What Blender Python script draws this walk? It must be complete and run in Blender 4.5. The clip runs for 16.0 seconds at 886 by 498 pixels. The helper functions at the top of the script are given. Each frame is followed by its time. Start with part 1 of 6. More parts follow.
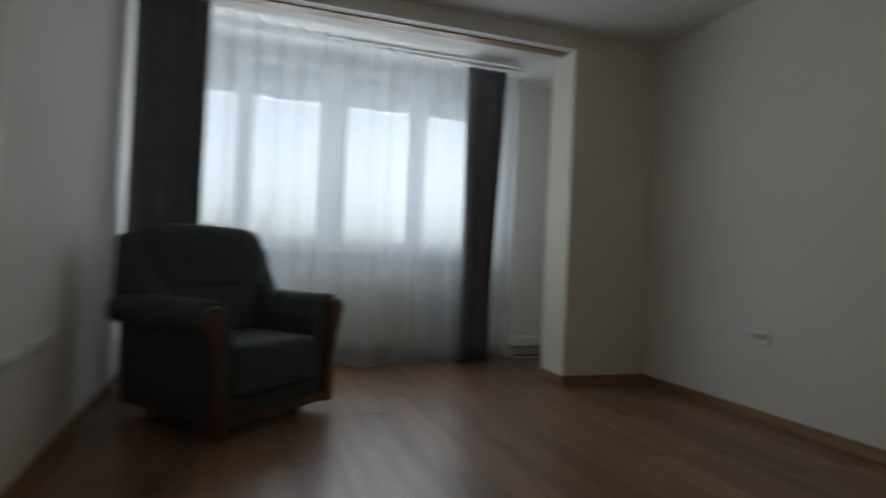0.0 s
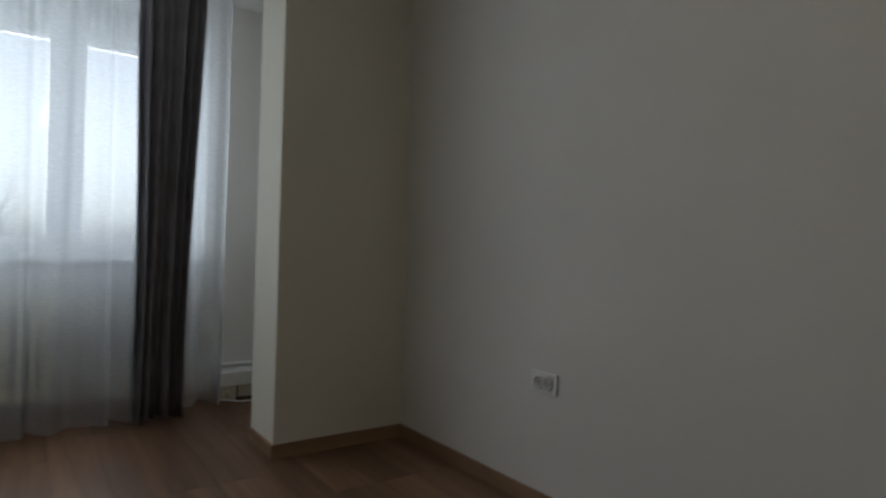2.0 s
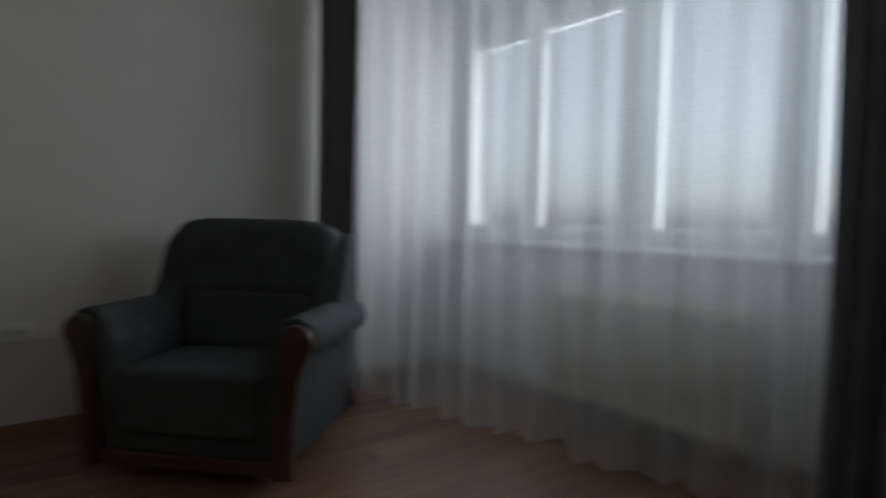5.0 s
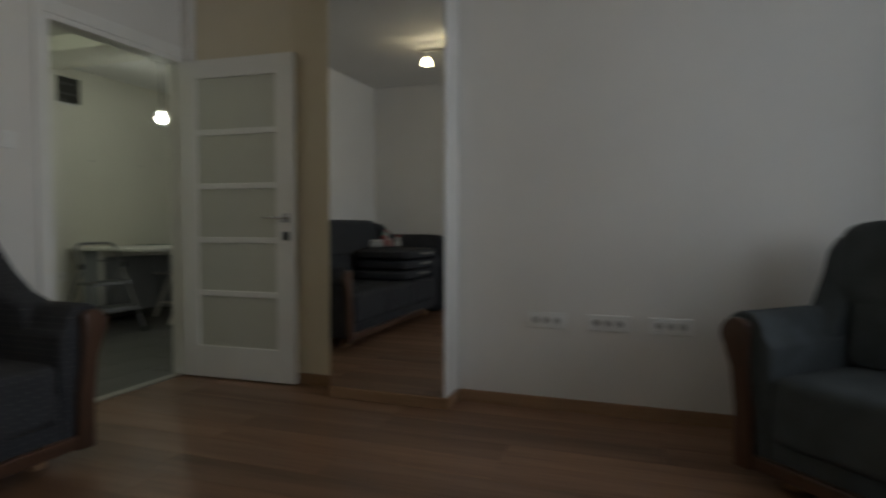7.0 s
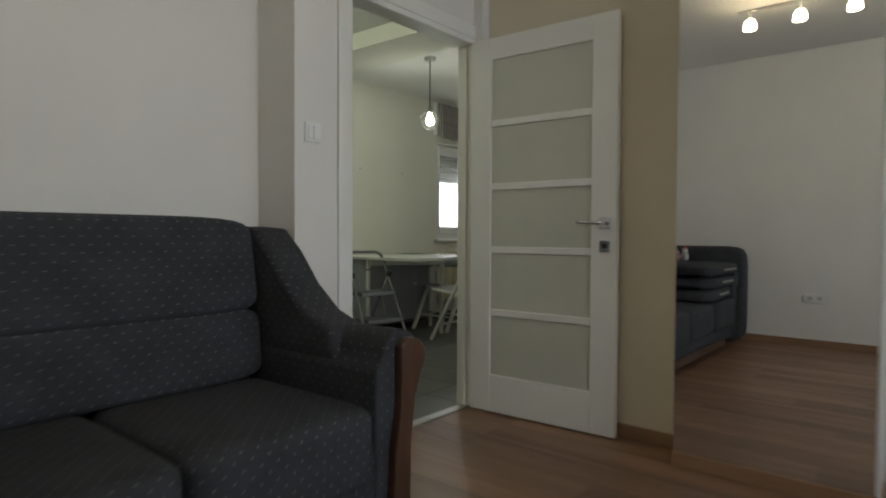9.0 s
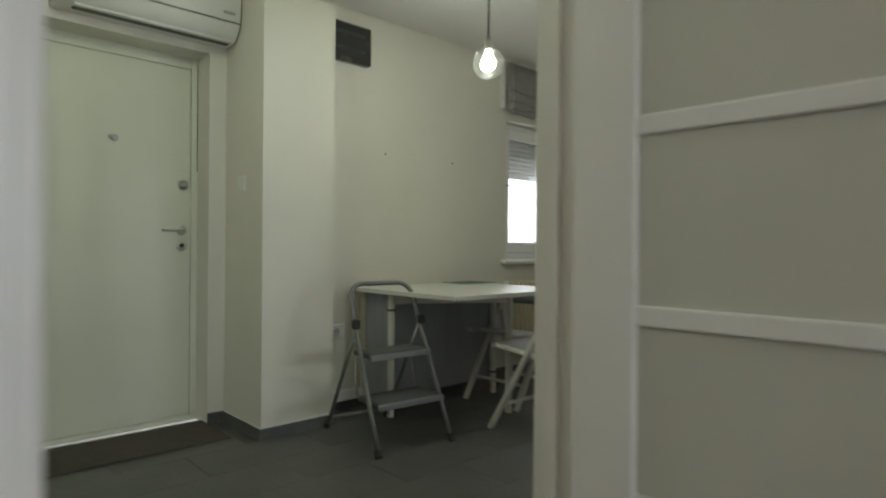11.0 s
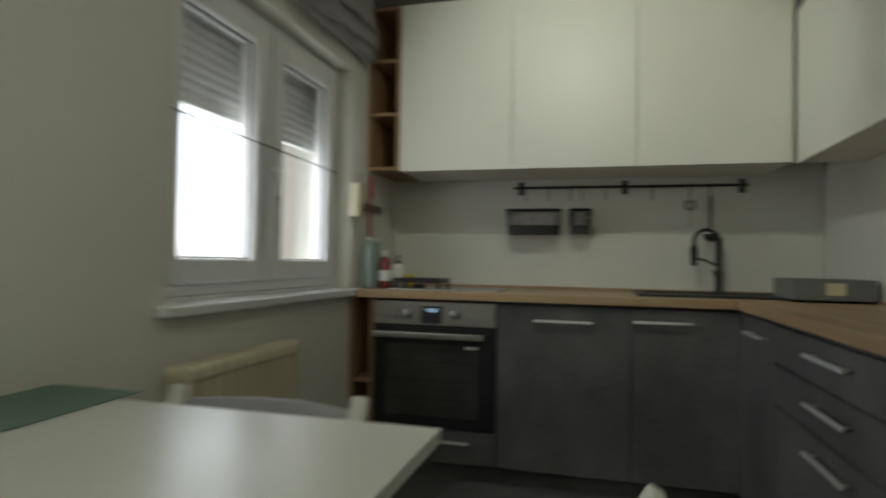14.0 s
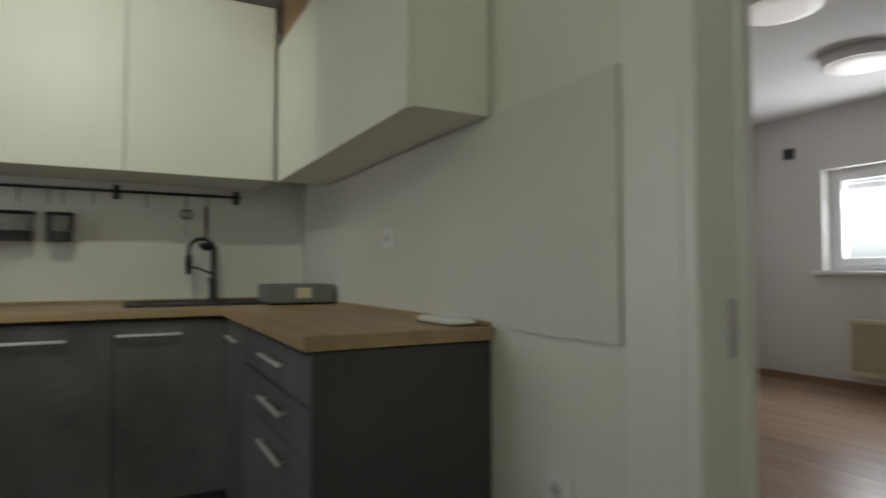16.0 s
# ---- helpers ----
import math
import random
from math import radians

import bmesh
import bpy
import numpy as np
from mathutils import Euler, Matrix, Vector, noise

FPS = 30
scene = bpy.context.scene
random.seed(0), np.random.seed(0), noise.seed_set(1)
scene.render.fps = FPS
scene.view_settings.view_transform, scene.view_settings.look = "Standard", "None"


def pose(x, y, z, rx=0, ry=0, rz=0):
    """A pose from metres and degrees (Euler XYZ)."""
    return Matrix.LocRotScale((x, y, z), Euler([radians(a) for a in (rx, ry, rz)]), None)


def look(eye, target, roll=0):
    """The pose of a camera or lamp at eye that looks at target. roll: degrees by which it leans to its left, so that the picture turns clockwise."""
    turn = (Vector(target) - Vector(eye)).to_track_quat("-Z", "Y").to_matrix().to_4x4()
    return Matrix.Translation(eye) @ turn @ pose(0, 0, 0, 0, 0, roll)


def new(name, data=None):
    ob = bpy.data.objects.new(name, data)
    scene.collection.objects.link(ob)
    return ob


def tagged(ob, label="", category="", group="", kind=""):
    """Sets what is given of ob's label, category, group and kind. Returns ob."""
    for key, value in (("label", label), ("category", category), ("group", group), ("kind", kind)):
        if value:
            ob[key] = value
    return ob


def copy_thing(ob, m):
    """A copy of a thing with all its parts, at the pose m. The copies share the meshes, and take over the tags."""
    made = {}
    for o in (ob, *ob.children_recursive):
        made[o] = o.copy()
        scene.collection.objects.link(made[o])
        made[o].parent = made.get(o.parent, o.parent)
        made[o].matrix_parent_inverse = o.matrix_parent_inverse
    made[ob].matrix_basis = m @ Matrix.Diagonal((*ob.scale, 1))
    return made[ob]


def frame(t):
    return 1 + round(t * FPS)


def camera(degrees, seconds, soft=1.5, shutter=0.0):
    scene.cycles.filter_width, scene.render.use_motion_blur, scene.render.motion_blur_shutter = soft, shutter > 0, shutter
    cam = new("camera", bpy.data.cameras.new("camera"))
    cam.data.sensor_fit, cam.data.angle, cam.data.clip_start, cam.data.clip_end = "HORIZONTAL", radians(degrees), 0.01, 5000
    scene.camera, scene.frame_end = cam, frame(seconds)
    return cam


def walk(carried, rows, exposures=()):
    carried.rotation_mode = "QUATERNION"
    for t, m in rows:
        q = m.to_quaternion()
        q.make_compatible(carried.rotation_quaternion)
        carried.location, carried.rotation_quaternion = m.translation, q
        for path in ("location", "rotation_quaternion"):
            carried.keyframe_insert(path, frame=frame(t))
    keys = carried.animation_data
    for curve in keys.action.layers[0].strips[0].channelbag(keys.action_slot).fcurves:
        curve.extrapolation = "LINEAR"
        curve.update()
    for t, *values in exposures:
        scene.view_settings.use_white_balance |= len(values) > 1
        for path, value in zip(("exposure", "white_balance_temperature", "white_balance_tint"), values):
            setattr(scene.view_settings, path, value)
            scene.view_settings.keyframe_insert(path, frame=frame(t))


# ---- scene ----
cam = camera(73.5, 16.0, soft=1.9, shutter=0.8)
PATH = [
    (0, look((0.629, 0.375, 0.896), (1.282, 2.265, 0.918), 2.6)),
    (0.5, look((0.911, 0.706, 0.913), (1.874, 2.459, 0.95), 2.3)),
    (1, look((1.224, 0.951, 0.937), (2.334, 2.615, 0.965), 2.0)),
    (1.5, look((1.572, 1.226, 0.984), (2.72, 2.864, 0.999), 1.4)),
    (2, look((1.904, 1.433, 1.007), (3.063, 3.063, 1.008), 1.7)),
    (2.5, look((2.24, 1.641, 1.052), (3.202, 3.395, 1.034), 1.1)),
    (3, look((2.512, 1.911, 1.051), (3.164, 3.801, 1.018), 0.9)),
    (5.3, look((3.171, 3.02, 1.007), (1.369, 3.881, 0.903), 0.9)),
    (5.5, look((3.17, 3.066, 1.01), (1.271, 3.683, 0.901), 0.6)),
    (6, look((3.108, 3.04, 1.01), (1.115, 3.164, 0.898), 0.3)),
    (6.5, look((3.061, 2.944, 0.995), (1.084, 2.659, 0.896), 0.3)),
    (7, look((3.063, 2.862, 0.982), (1.179, 2.196, 0.897), 0.1)),
    (7.5, look((3.121, 2.719, 0.965), (1.388, 1.722, 0.9), -0.1)),
    (8, look((3.121, 2.511, 0.957), (1.54, 1.288, 0.895), 0.1)),
    (8.2, look((3.078, 2.415, 0.957), (1.513, 1.171, 0.894), 0.2)),
    (10.5, look((1.4, 1.005, 0.987), (-0.054, -0.368, 0.982), 0.2)),
    (11, look((0.997, 0.677, 0.995), (-0.369, -0.785, 0.99), 0.5)),
    (11.5, look((0.659, 0.302, 1.002), (-0.596, -1.255, 0.993), 0.5)),
    (12, look((0.395, -0.136, 1.014), (-0.833, -1.715, 0.999), 0.6)),
    (12.5, look((0.058, -0.526, 0.979), (-1.235, -2.052, 0.962), 0.9)),
    (13, look((-0.299, -0.847, 0.997), (-1.828, -2.136, 1.0), 1.1)),
    (13.5, look((-0.675, -1.094, 1.026), (-2.475, -1.965, 1.053), 1.2)),
    (14, look((-1.083, -1.195, 1.039), (-3.017, -1.703, 1.085), 1.0)),
    (14.5, look((-1.215, -1.184, 1.05), (-3.213, -1.257, 1.109), 0.7)),
    (15, look((-1.18, -1.16, 1.063), (-3.137, -0.754, 1.13), 0.4)),
    (15.5, look((-1.111, -1.09, 1.067), (-2.982, -0.385, 1.138), -0.0)),
    (16, look((-1.01, -1.016, 1.059), (-2.772, -0.071, 1.134), -0.1)),
]
EXPOSURES = [(0, -0.15), (0.5, -0.28), (1, -0.42), (1.5, -0.3), (2.2, -0.07), (3, -0.19), (5.5, -0.66), (6.5, -0.32), (7, 0.08), (8.2, 0.66), (10.3, 1.22), (11.3, 1.22), (12.1, 1.24), (12.6, 1.19), (13.0, 1.05), (13.6, 0.9), (14.2, 0.74), (14.6, 0.67), (15, 0.68), (15.5, 0.86), (16, 0.97)]
walk(cam, PATH, EXPOSURES)

# ---- world and light ----
world = bpy.data.worlds.new("world")
scene.world = world
world.use_nodes = True
_n, _l = world.node_tree.nodes, world.node_tree.links
_n.clear()
_out = _n.new("ShaderNodeOutputWorld")
_bg = _n.new("ShaderNodeBackground")
_sky = _n.new("ShaderNodeTexSky")
_sky.sky_type = "NISHITA"
_sky.sun_disc = False
_sky.sun_elevation, _sky.sun_rotation = radians(40), radians(200)
_sky.dust_density, _sky.air_density, _sky.ozone_density = 2.0, 1.0, 1.0
_bg.inputs["Strength"].default_value = 0.15
_hs = _n.new("ShaderNodeHueSaturation")
_hs.inputs["Saturation"].default_value = 0.25
_hs.inputs["Value"].default_value = 1.12
_l.new(_sky.outputs[0], _hs.inputs["Color"])
_tn = _n.new("ShaderNodeVectorMath")
_tn.operation = "MULTIPLY"
_tn.inputs[1].default_value = (0.93, 0.99, 1.05)
_l.new(_hs.outputs[0], _tn.inputs[0])
_l.new(_tn.outputs[0], _bg.inputs["Color"])
_l.new(_bg.outputs[0], _out.inputs[0])


def lamp(name, kind, m, energy, color, **kw):
    d = bpy.data.lights.new(name, kind)
    d.energy, d.color = energy, color
    for k, v in kw.items():
        if k == "size":
            d.size = v
        if k == "size_y":
            d.shape, d.size_y = "RECTANGLE", v
        if k == "radius":
            d.shadow_soft_size = v
        if k == "angle":
            d.angle = radians(v)
    ob = new(name, d)
    ob.matrix_world = m
    return ob


SUN = lamp("sun", "SUN", look((0, 0, 0), (0.35, 0.85, -0.75)), 1.0, (1, 0.97, 0.93), angle=12)
# sky light in the openings
SKY_LIV = lamp("sky_light_loggia", "AREA", pose(1.4, 5.74, 1.55, -90, 0, 0), 46, (0.87, 0.94, 1.0), size=2.7, size_y=1.2)
SKY_LIV.data.spread = radians(150)
lamp("sky_light_bedroom", "AREA", pose(-3.3, 4.95, 1.5, -90, 0, 0), 28, (0.9, 0.95, 1.0), size=1.7, size_y=0.85)

# kitchen window, ceiling spot, hall lamp
lamp("sky_light_kitchen", "AREA", pose(-3.19, -2.64, 1.26, 90, 0, 0), 3.6, (0.93, 0.97, 1.0), size=1.2, size_y=0.66)
SPOT_KIT = lamp("spot_light", "SPOT", look((-2.75, -1.35, 2.36), (-4.2, -1.15, 1.62)), 12.8, (0.95, 1.0, 0.84), radius=0.03)
SPOT_KIT.data.spot_size, SPOT_KIT.data.spot_blend = radians(105), 0.7
lamp("hall_light", "POINT", pose(0.55, -1.25, 2.33), 4.4, (0.91, 1.0, 0.77), radius=0.10)

# ---- materials ----


def material(name, color, rough=0.6, metal=0.0, var=0.08, scale=6.0, bump=0.0, bscale=60.0, spec=0.5, fine=0.0):
    m = bpy.data.materials.new(name)
    m.use_nodes = True
    nt = m.node_tree
    n, l = nt.nodes, nt.links
    b = n["Principled BSDF"]
    b.inputs["Roughness"].default_value, b.inputs["Metallic"].default_value = rough, metal
    b.inputs["Specular IOR Level"].default_value = spec
    co = n.new("ShaderNodeTexCoord")
    no = n.new("ShaderNodeTexNoise")
    no.inputs["Scale"].default_value, no.inputs["Detail"].default_value = scale, 6
    l.new(co.outputs["Object"], no.inputs["Vector"])
    mp = n.new("ShaderNodeMapRange")
    mp.inputs["From Min"].default_value, mp.inputs["From Max"].default_value = 0.3, 0.7
    mp.inputs["To Min"].default_value, mp.inputs["To Max"].default_value = 1 - var, 1 + var
    l.new(no.outputs["Fac"], mp.inputs["Value"])
    no2 = n.new("ShaderNodeTexNoise")
    no2.inputs["Scale"].default_value, no2.inputs["Detail"].default_value = bscale, 5
    l.new(co.outputs["Object"], no2.inputs["Vector"])
    mp2 = n.new("ShaderNodeMapRange")
    mp2.inputs["From Min"].default_value, mp2.inputs["From Max"].default_value = 0.3, 0.7
    mp2.inputs["To Min"].default_value, mp2.inputs["To Max"].default_value = 1 - fine, 1 + fine
    l.new(no2.outputs["Fac"], mp2.inputs["Value"])
    mu = n.new("ShaderNodeMath")
    mu.operation = "MULTIPLY"
    l.new(mp.outputs[0], mu.inputs[0]), l.new(mp2.outputs[0], mu.inputs[1])
    sc = n.new("ShaderNodeVectorMath")
    sc.operation = "SCALE"
    sc.inputs[0].default_value = color
    l.new(mu.outputs[0], sc.inputs["Scale"])
    l.new(sc.outputs[0], b.inputs["Base Color"])
    rr = n.new("ShaderNodeMapRange")
    rr.inputs["To Min"].default_value, rr.inputs["To Max"].default_value = max(rough - 0.08, 0.02), min(rough + 0.08, 1)
    l.new(no.outputs["Fac"], rr.inputs["Value"])
    l.new(rr.outputs[0], b.inputs["Roughness"])
    if bump:
        bp = n.new("ShaderNodeBump")
        bp.inputs["Strength"].default_value, bp.inputs["Distance"].default_value = bump, 0.002
        l.new(no2.outputs["Fac"], bp.inputs["Height"])
        l.new(bp.outputs[0], b.inputs["Normal"])
    return m


def wood(name, color, dark, rough=0.45, along="Y", stretch=0.09, scale=9.0, rnd=0.0, bump=0.15):
    """Grain drawn out along one axis; rnd varies it from piece to piece."""
    m = bpy.data.materials.new(name)
    m.use_nodes = True
    n, l = m.node_tree.nodes, m.node_tree.links
    b = n["Principled BSDF"]
    co = n.new("ShaderNodeTexCoord")
    mp = n.new("ShaderNodeMapping")
    mp.inputs["Scale"].default_value = [stretch if a == along else 1.0 for a in "XYZ"]
    oi = n.new("ShaderNodeObjectInfo")
    off = n.new("ShaderNodeVectorMath")
    off.operation = "SCALE"
    off.inputs[0].default_value = (37.0, 23.0, 11.0)
    l.new(oi.outputs["Random"], off.inputs["Scale"])
    add = n.new("ShaderNodeVectorMath")
    l.new(co.outputs["Object"], add.inputs[0])
    if rnd:
        l.new(off.outputs[0], add.inputs[1])
    l.new(add.outputs[0], mp.inputs["Vector"])
    no = n.new("ShaderNodeTexNoise")
    no.inputs["Scale"].default_value, no.inputs["Detail"].default_value, no.inputs["Distortion"].default_value = scale, 8, 0.8
    l.new(mp.outputs[0], no.inputs["Vector"])
    fi = n.new("ShaderNodeTexNoise")
    fi.inputs["Scale"].default_value, fi.inputs["Detail"].default_value = scale * 9, 4
    l.new(mp.outputs[0], fi.inputs["Vector"])
    av = n.new("ShaderNodeMath")
    av.operation = "MULTIPLY_ADD"
    av.inputs[1].default_value, av.inputs[2].default_value = 0.35, -0.17
    l.new(fi.outputs["Fac"], av.inputs[0])
    sm = n.new("ShaderNodeMath")
    l.new(no.outputs["Fac"], sm.inputs[0]), l.new(av.outputs[0], sm.inputs[1])
    ra = n.new("ShaderNodeValToRGB")
    ra.color_ramp.elements[0].position, ra.color_ramp.elements[1].position = 0.32, 0.68
    ra.color_ramp.elements[0].color, ra.color_ramp.elements[1].color = (*dark, 1), (*color, 1)
    l.new(sm.outputs[0], ra.inputs[0])
    val = n.new("ShaderNodeMapRange")
    val.inputs["To Min"].default_value, val.inputs["To Max"].default_value = 1 - rnd, 1 + rnd
    l.new(oi.outputs["Random"], val.inputs["Value"])
    sc = n.new("ShaderNodeVectorMath")
    sc.operation = "SCALE"
    l.new(ra.outputs[0], sc.inputs[0]), l.new(val.outputs[0], sc.inputs["Scale"])
    l.new(sc.outputs[0], b.inputs["Base Color"])
    rr = n.new("ShaderNodeMapRange")
    rr.inputs["To Min"].default_value, rr.inputs["To Max"].default_value = rough + 0.1, rough - 0.1
    l.new(sm.outputs[0], rr.inputs["Value"])
    l.new(rr.outputs[0], b.inputs["Roughness"])
    bp = n.new("ShaderNodeBump")
    bp.inputs["Strength"].default_value, bp.inputs["Distance"].default_value = bump, 0.001
    l.new(sm.outputs[0], bp.inputs["Height"])
    l.new(bp.outputs[0], b.inputs["Normal"])
    return m


def glow(name, color, strength):
    m = bpy.data.materials.new(name)
    m.use_nodes = True
    b = m.node_tree.nodes["Principled BSDF"]
    b.inputs["Base Color"].default_value = (*color, 1)
    b.inputs["Emission Color"].default_value = (*color, 1)
    b.inputs["Emission Strength"].default_value = strength
    return m


def glass(name, color=(1, 1, 1), rough=0.0, gloss=0.35, power=4.0):
    """Clear pane: mostly straight through, with a gloss at flat angles."""
    m = bpy.data.materials.new(name)
    m.use_nodes = True
    n, l = m.node_tree.nodes, m.node_tree.links
    n.clear()
    out = n.new("ShaderNodeOutputMaterial")
    tr = n.new("ShaderNodeBsdfTransparent")
    tr.inputs[0].default_value = (*color, 1)
    gl = n.new("ShaderNodeBsdfGlossy")
    gl.inputs["Roughness"].default_value = rough
    lw = n.new("ShaderNodeLayerWeight")
    lw.inputs[0].default_value = 0.5
    pw_ = n.new("ShaderNodeMath")
    pw_.operation = "POWER"
    pw_.inputs[1].default_value = power
    l.new(lw.outputs["Facing"], pw_.inputs[0])
    fr = n.new("ShaderNodeMath")
    fr.operation = "MULTIPLY_ADD"
    fr.inputs[1].default_value, fr.inputs[2].default_value = gloss, 0.03
    l.new(pw_.outputs[0], fr.inputs[0])
    mx = n.new("ShaderNodeMixShader")
    l.new(fr.outputs[0], mx.inputs[0])
    l.new(tr.outputs[0], mx.inputs[1]), l.new(gl.outputs[0], mx.inputs[2])
    l.new(mx.outputs[0], out.inputs[0])
    return m


WHITE_WALL = material("wall_paint", (0.74, 0.72, 0.69), 0.85, var=0.025, scale=2.2, bump=0.12, bscale=140, spec=0.25, fine=0.01)
CREAM_WALL = material("cream_wall_paint", (0.70, 0.63, 0.50), 0.85, var=0.03, scale=2.2, bump=0.12, bscale=140, spec=0.25)
# the pier's colour, slightly yellower than WHITE_WALL
PIER_WALL = material("pier_wall_yellower", (0.72, 0.69, 0.60), 0.85, var=0.03, scale=2.2, bump=0.12, bscale=140, spec=0.25)
KITCH_WALL = material("kitchen_wall_paint", (0.75, 0.735, 0.665), 0.85, var=0.025, scale=2.0, bump=0.12, bscale=140, spec=0.25, fine=0.01)
CEIL_WHITE = material("ceiling_paint", (0.78, 0.77, 0.75), 0.9, var=0.02, scale=2.0, bump=0.1, bscale=120, spec=0.2)
DOOR_WHITE = material("door_lacquer", (0.78, 0.77, 0.74), 0.38, var=0.02, scale=4, bump=0.03, bscale=90)
EDOOR_WHITE = material("entrance_door_lacquer", (0.66, 0.67, 0.565), 0.42, var=0.025, scale=3, bump=0.03, bscale=90)
PVC = material("white_pvc", (0.8, 0.8, 0.8), 0.35, var=0.02, scale=5)
PLASTIC = material("white_plastic", (0.78, 0.78, 0.76), 0.4, var=0.02, scale=12)
# grey puts the shade inside the socket recesses into the colour
SOCKET_RECESS_SHADE = material("socket_recess_shade", (0.50, 0.495, 0.485), 0.5, var=0.03, scale=12)
BEIGE_PLASTIC = material("beige_plastic", (0.62, 0.56, 0.38), 0.45, var=0.04, scale=12)
TREAD_MAT = material("tread_mat", (0.115, 0.118, 0.122), 0.6, var=0.10, scale=9, bump=0.12, bscale=160)
TABLE_GREY = wood("grey_panel", (0.37, 0.39, 0.43), (0.31, 0.325, 0.36), 0.5, "Z", 0.1, 8.0)
CREAM_BOARD = material("cream_board", (0.60, 0.56, 0.47), 0.5, var=0.04, scale=8)
BLACK = material("black_metal", (0.035, 0.035, 0.037), 0.45, 0.6, var=0.15, scale=30)
BLACK_PLASTIC = material("black_plastic", (0.03, 0.03, 0.032), 0.4, var=0.1, scale=30)
STEEL = material("brushed_steel", (0.55, 0.54, 0.52), 0.34, 1.0, var=0.06, scale=20, bump=0.05, bscale=250)
KNOB_GREY = material("satin_knob", (0.34, 0.335, 0.325), 0.5, 0.6, var=0.05, scale=20)
CHROME = material("chrome", (0.7, 0.7, 0.7), 0.16, 1.0, var=0.03, scale=20)
GREY_TUBE = material("grey_painted_tube", (0.26, 0.265, 0.27), 0.35, 0.7, var=0.08, scale=14)
GREY_PLASTIC = material("grey_plastic_tread", (0.10, 0.105, 0.11), 0.6, var=0.1, scale=25, bump=0.4, bscale=220)
RUBBER = material("dark_rubber", (0.04, 0.04, 0.042), 0.8, var=0.1, scale=30)
PARQUET = wood("oak_plank", (0.255, 0.142, 0.084), (0.145, 0.074, 0.042), 0.38, "Y", 0.06, 7.0, 0.24)
PARQUET_BED = wood("oak_plank_bedroom", (0.40, 0.265, 0.18), (0.27, 0.165, 0.105), 0.32, "X", 0.07, 8.0, 0.14)
SKIRT_WOOD = wood("oak_skirting", (0.33, 0.20, 0.115), (0.24, 0.14, 0.075), 0.45, "Y", 0.06, 10.0)
SKIRT_WOOD_X = wood("oak_skirting_x", (0.33, 0.20, 0.115), (0.24, 0.14, 0.075), 0.45, "X", 0.06, 10.0)
MAHOGANY = wood("red_brown_wood", (0.094, 0.047, 0.029), (0.048, 0.024, 0.015), 0.32, "Z", 0.15, 14.0)
MAHOGANY_X = wood("red_brown_wood_x", (0.094, 0.047, 0.029), (0.048, 0.024, 0.015), 0.32, "X", 0.12, 14.0)
OAK_TOP = wood("oak_worktop", (0.45, 0.315, 0.185), (0.345, 0.23, 0.125), 0.42, "Y", 0.1, 7.0)
OAK_TOP_X = wood("oak_worktop_x", (0.45, 0.315, 0.185), (0.345, 0.23, 0.125), 0.42, "X", 0.1, 7.0)
OAK_SHELF = wood("oak_shelf", (0.40, 0.25, 0.13), (0.28, 0.165, 0.085), 0.5, "Z", 0.1, 8.0)
CABINET_DARK = material("dark_concrete_laminate", (0.108, 0.104, 0.106), 0.5, var=0.35, scale=3.5, bump=0.1, bscale=40, fine=0.12)
CABINET_SIDE = material("anthracite_laminate", (0.062, 0.063, 0.07), 0.5, var=0.06, scale=5)
CABINET_WHITE = material("matt_white_laminate", (0.78, 0.77, 0.70), 0.4, var=0.015, scale=4)
SPLASH = material("white_splash_panel", (0.66, 0.65, 0.60), 0.5, var=0.02, scale=4)
TILE = material("dark_grey_tile", (0.112, 0.112, 0.108), 0.45, var=0.22, scale=3.0, bump=0.1, bscale=45, fine=0.1)
GROUT = material("grout", (0.035, 0.035, 0.034), 0.9, var=0.1, scale=30)
SUBFLOOR = material("plank_gap", (0.06, 0.032, 0.018), 0.9, var=0.1, scale=30)
TABLE_WHITE = material("white_table_laminate", (0.74, 0.74, 0.70), 0.34, var=0.015, scale=5)
CHAIR_WHITE = material("white_painted_wood", (0.76, 0.75, 0.71), 0.42, var=0.04, scale=12, bump=0.06, bscale=60)
CHAIR_GREY = material("grey_seat", (0.36, 0.365, 0.38), 0.5, var=0.05, scale=10, bump=0.1, bscale=150)
RAD_CREAM = material("cream_radiator_enamel", (0.70, 0.63, 0.45), 0.4, var=0.05, scale=9)
BLIND_GREY = material("grey_blind_fabric", (0.29, 0.275, 0.27), 0.9, var=0.1, scale=14, bump=0.5, bscale=260)
CURTAIN_DARK = material("dark_curtain_fabric", (0.20, 0.195, 0.215), 0.85, var=0.12, scale=10, bump=0.4, bscale=300, spec=0.3)
MIRROR = material("mirror_silver", (0.88, 0.89, 0.88), 0.01, 1.0, var=0.0)
MIRROR.node_tree.nodes["Principled BSDF"].inputs["Roughness"].default_value = 0.005
for _k in list(MIRROR.node_tree.links):
    if _k.to_socket.name == "Roughness":
        MIRROR.node_tree.links.remove(_k)
PANE = glass("window_glass")
SHUTTER = material("grey_shutter_slat", (0.60, 0.61, 0.59), 0.5, var=0.04, scale=10)
BULB_GLASS = glass("globe_glass", (0.86, 0.87, 0.85), 0.22, 0.75, 1.6)
GREEN_MAT = material("green_grey_mat", (0.150, 0.225, 0.188), 0.75, var=0.1, scale=20, bump=0.3, bscale=200)
DOORMAT = material("brown_grey_doormat", (0.075, 0.068, 0.055), 0.95, var=0.15, scale=30, bump=0.8, bscale=300)
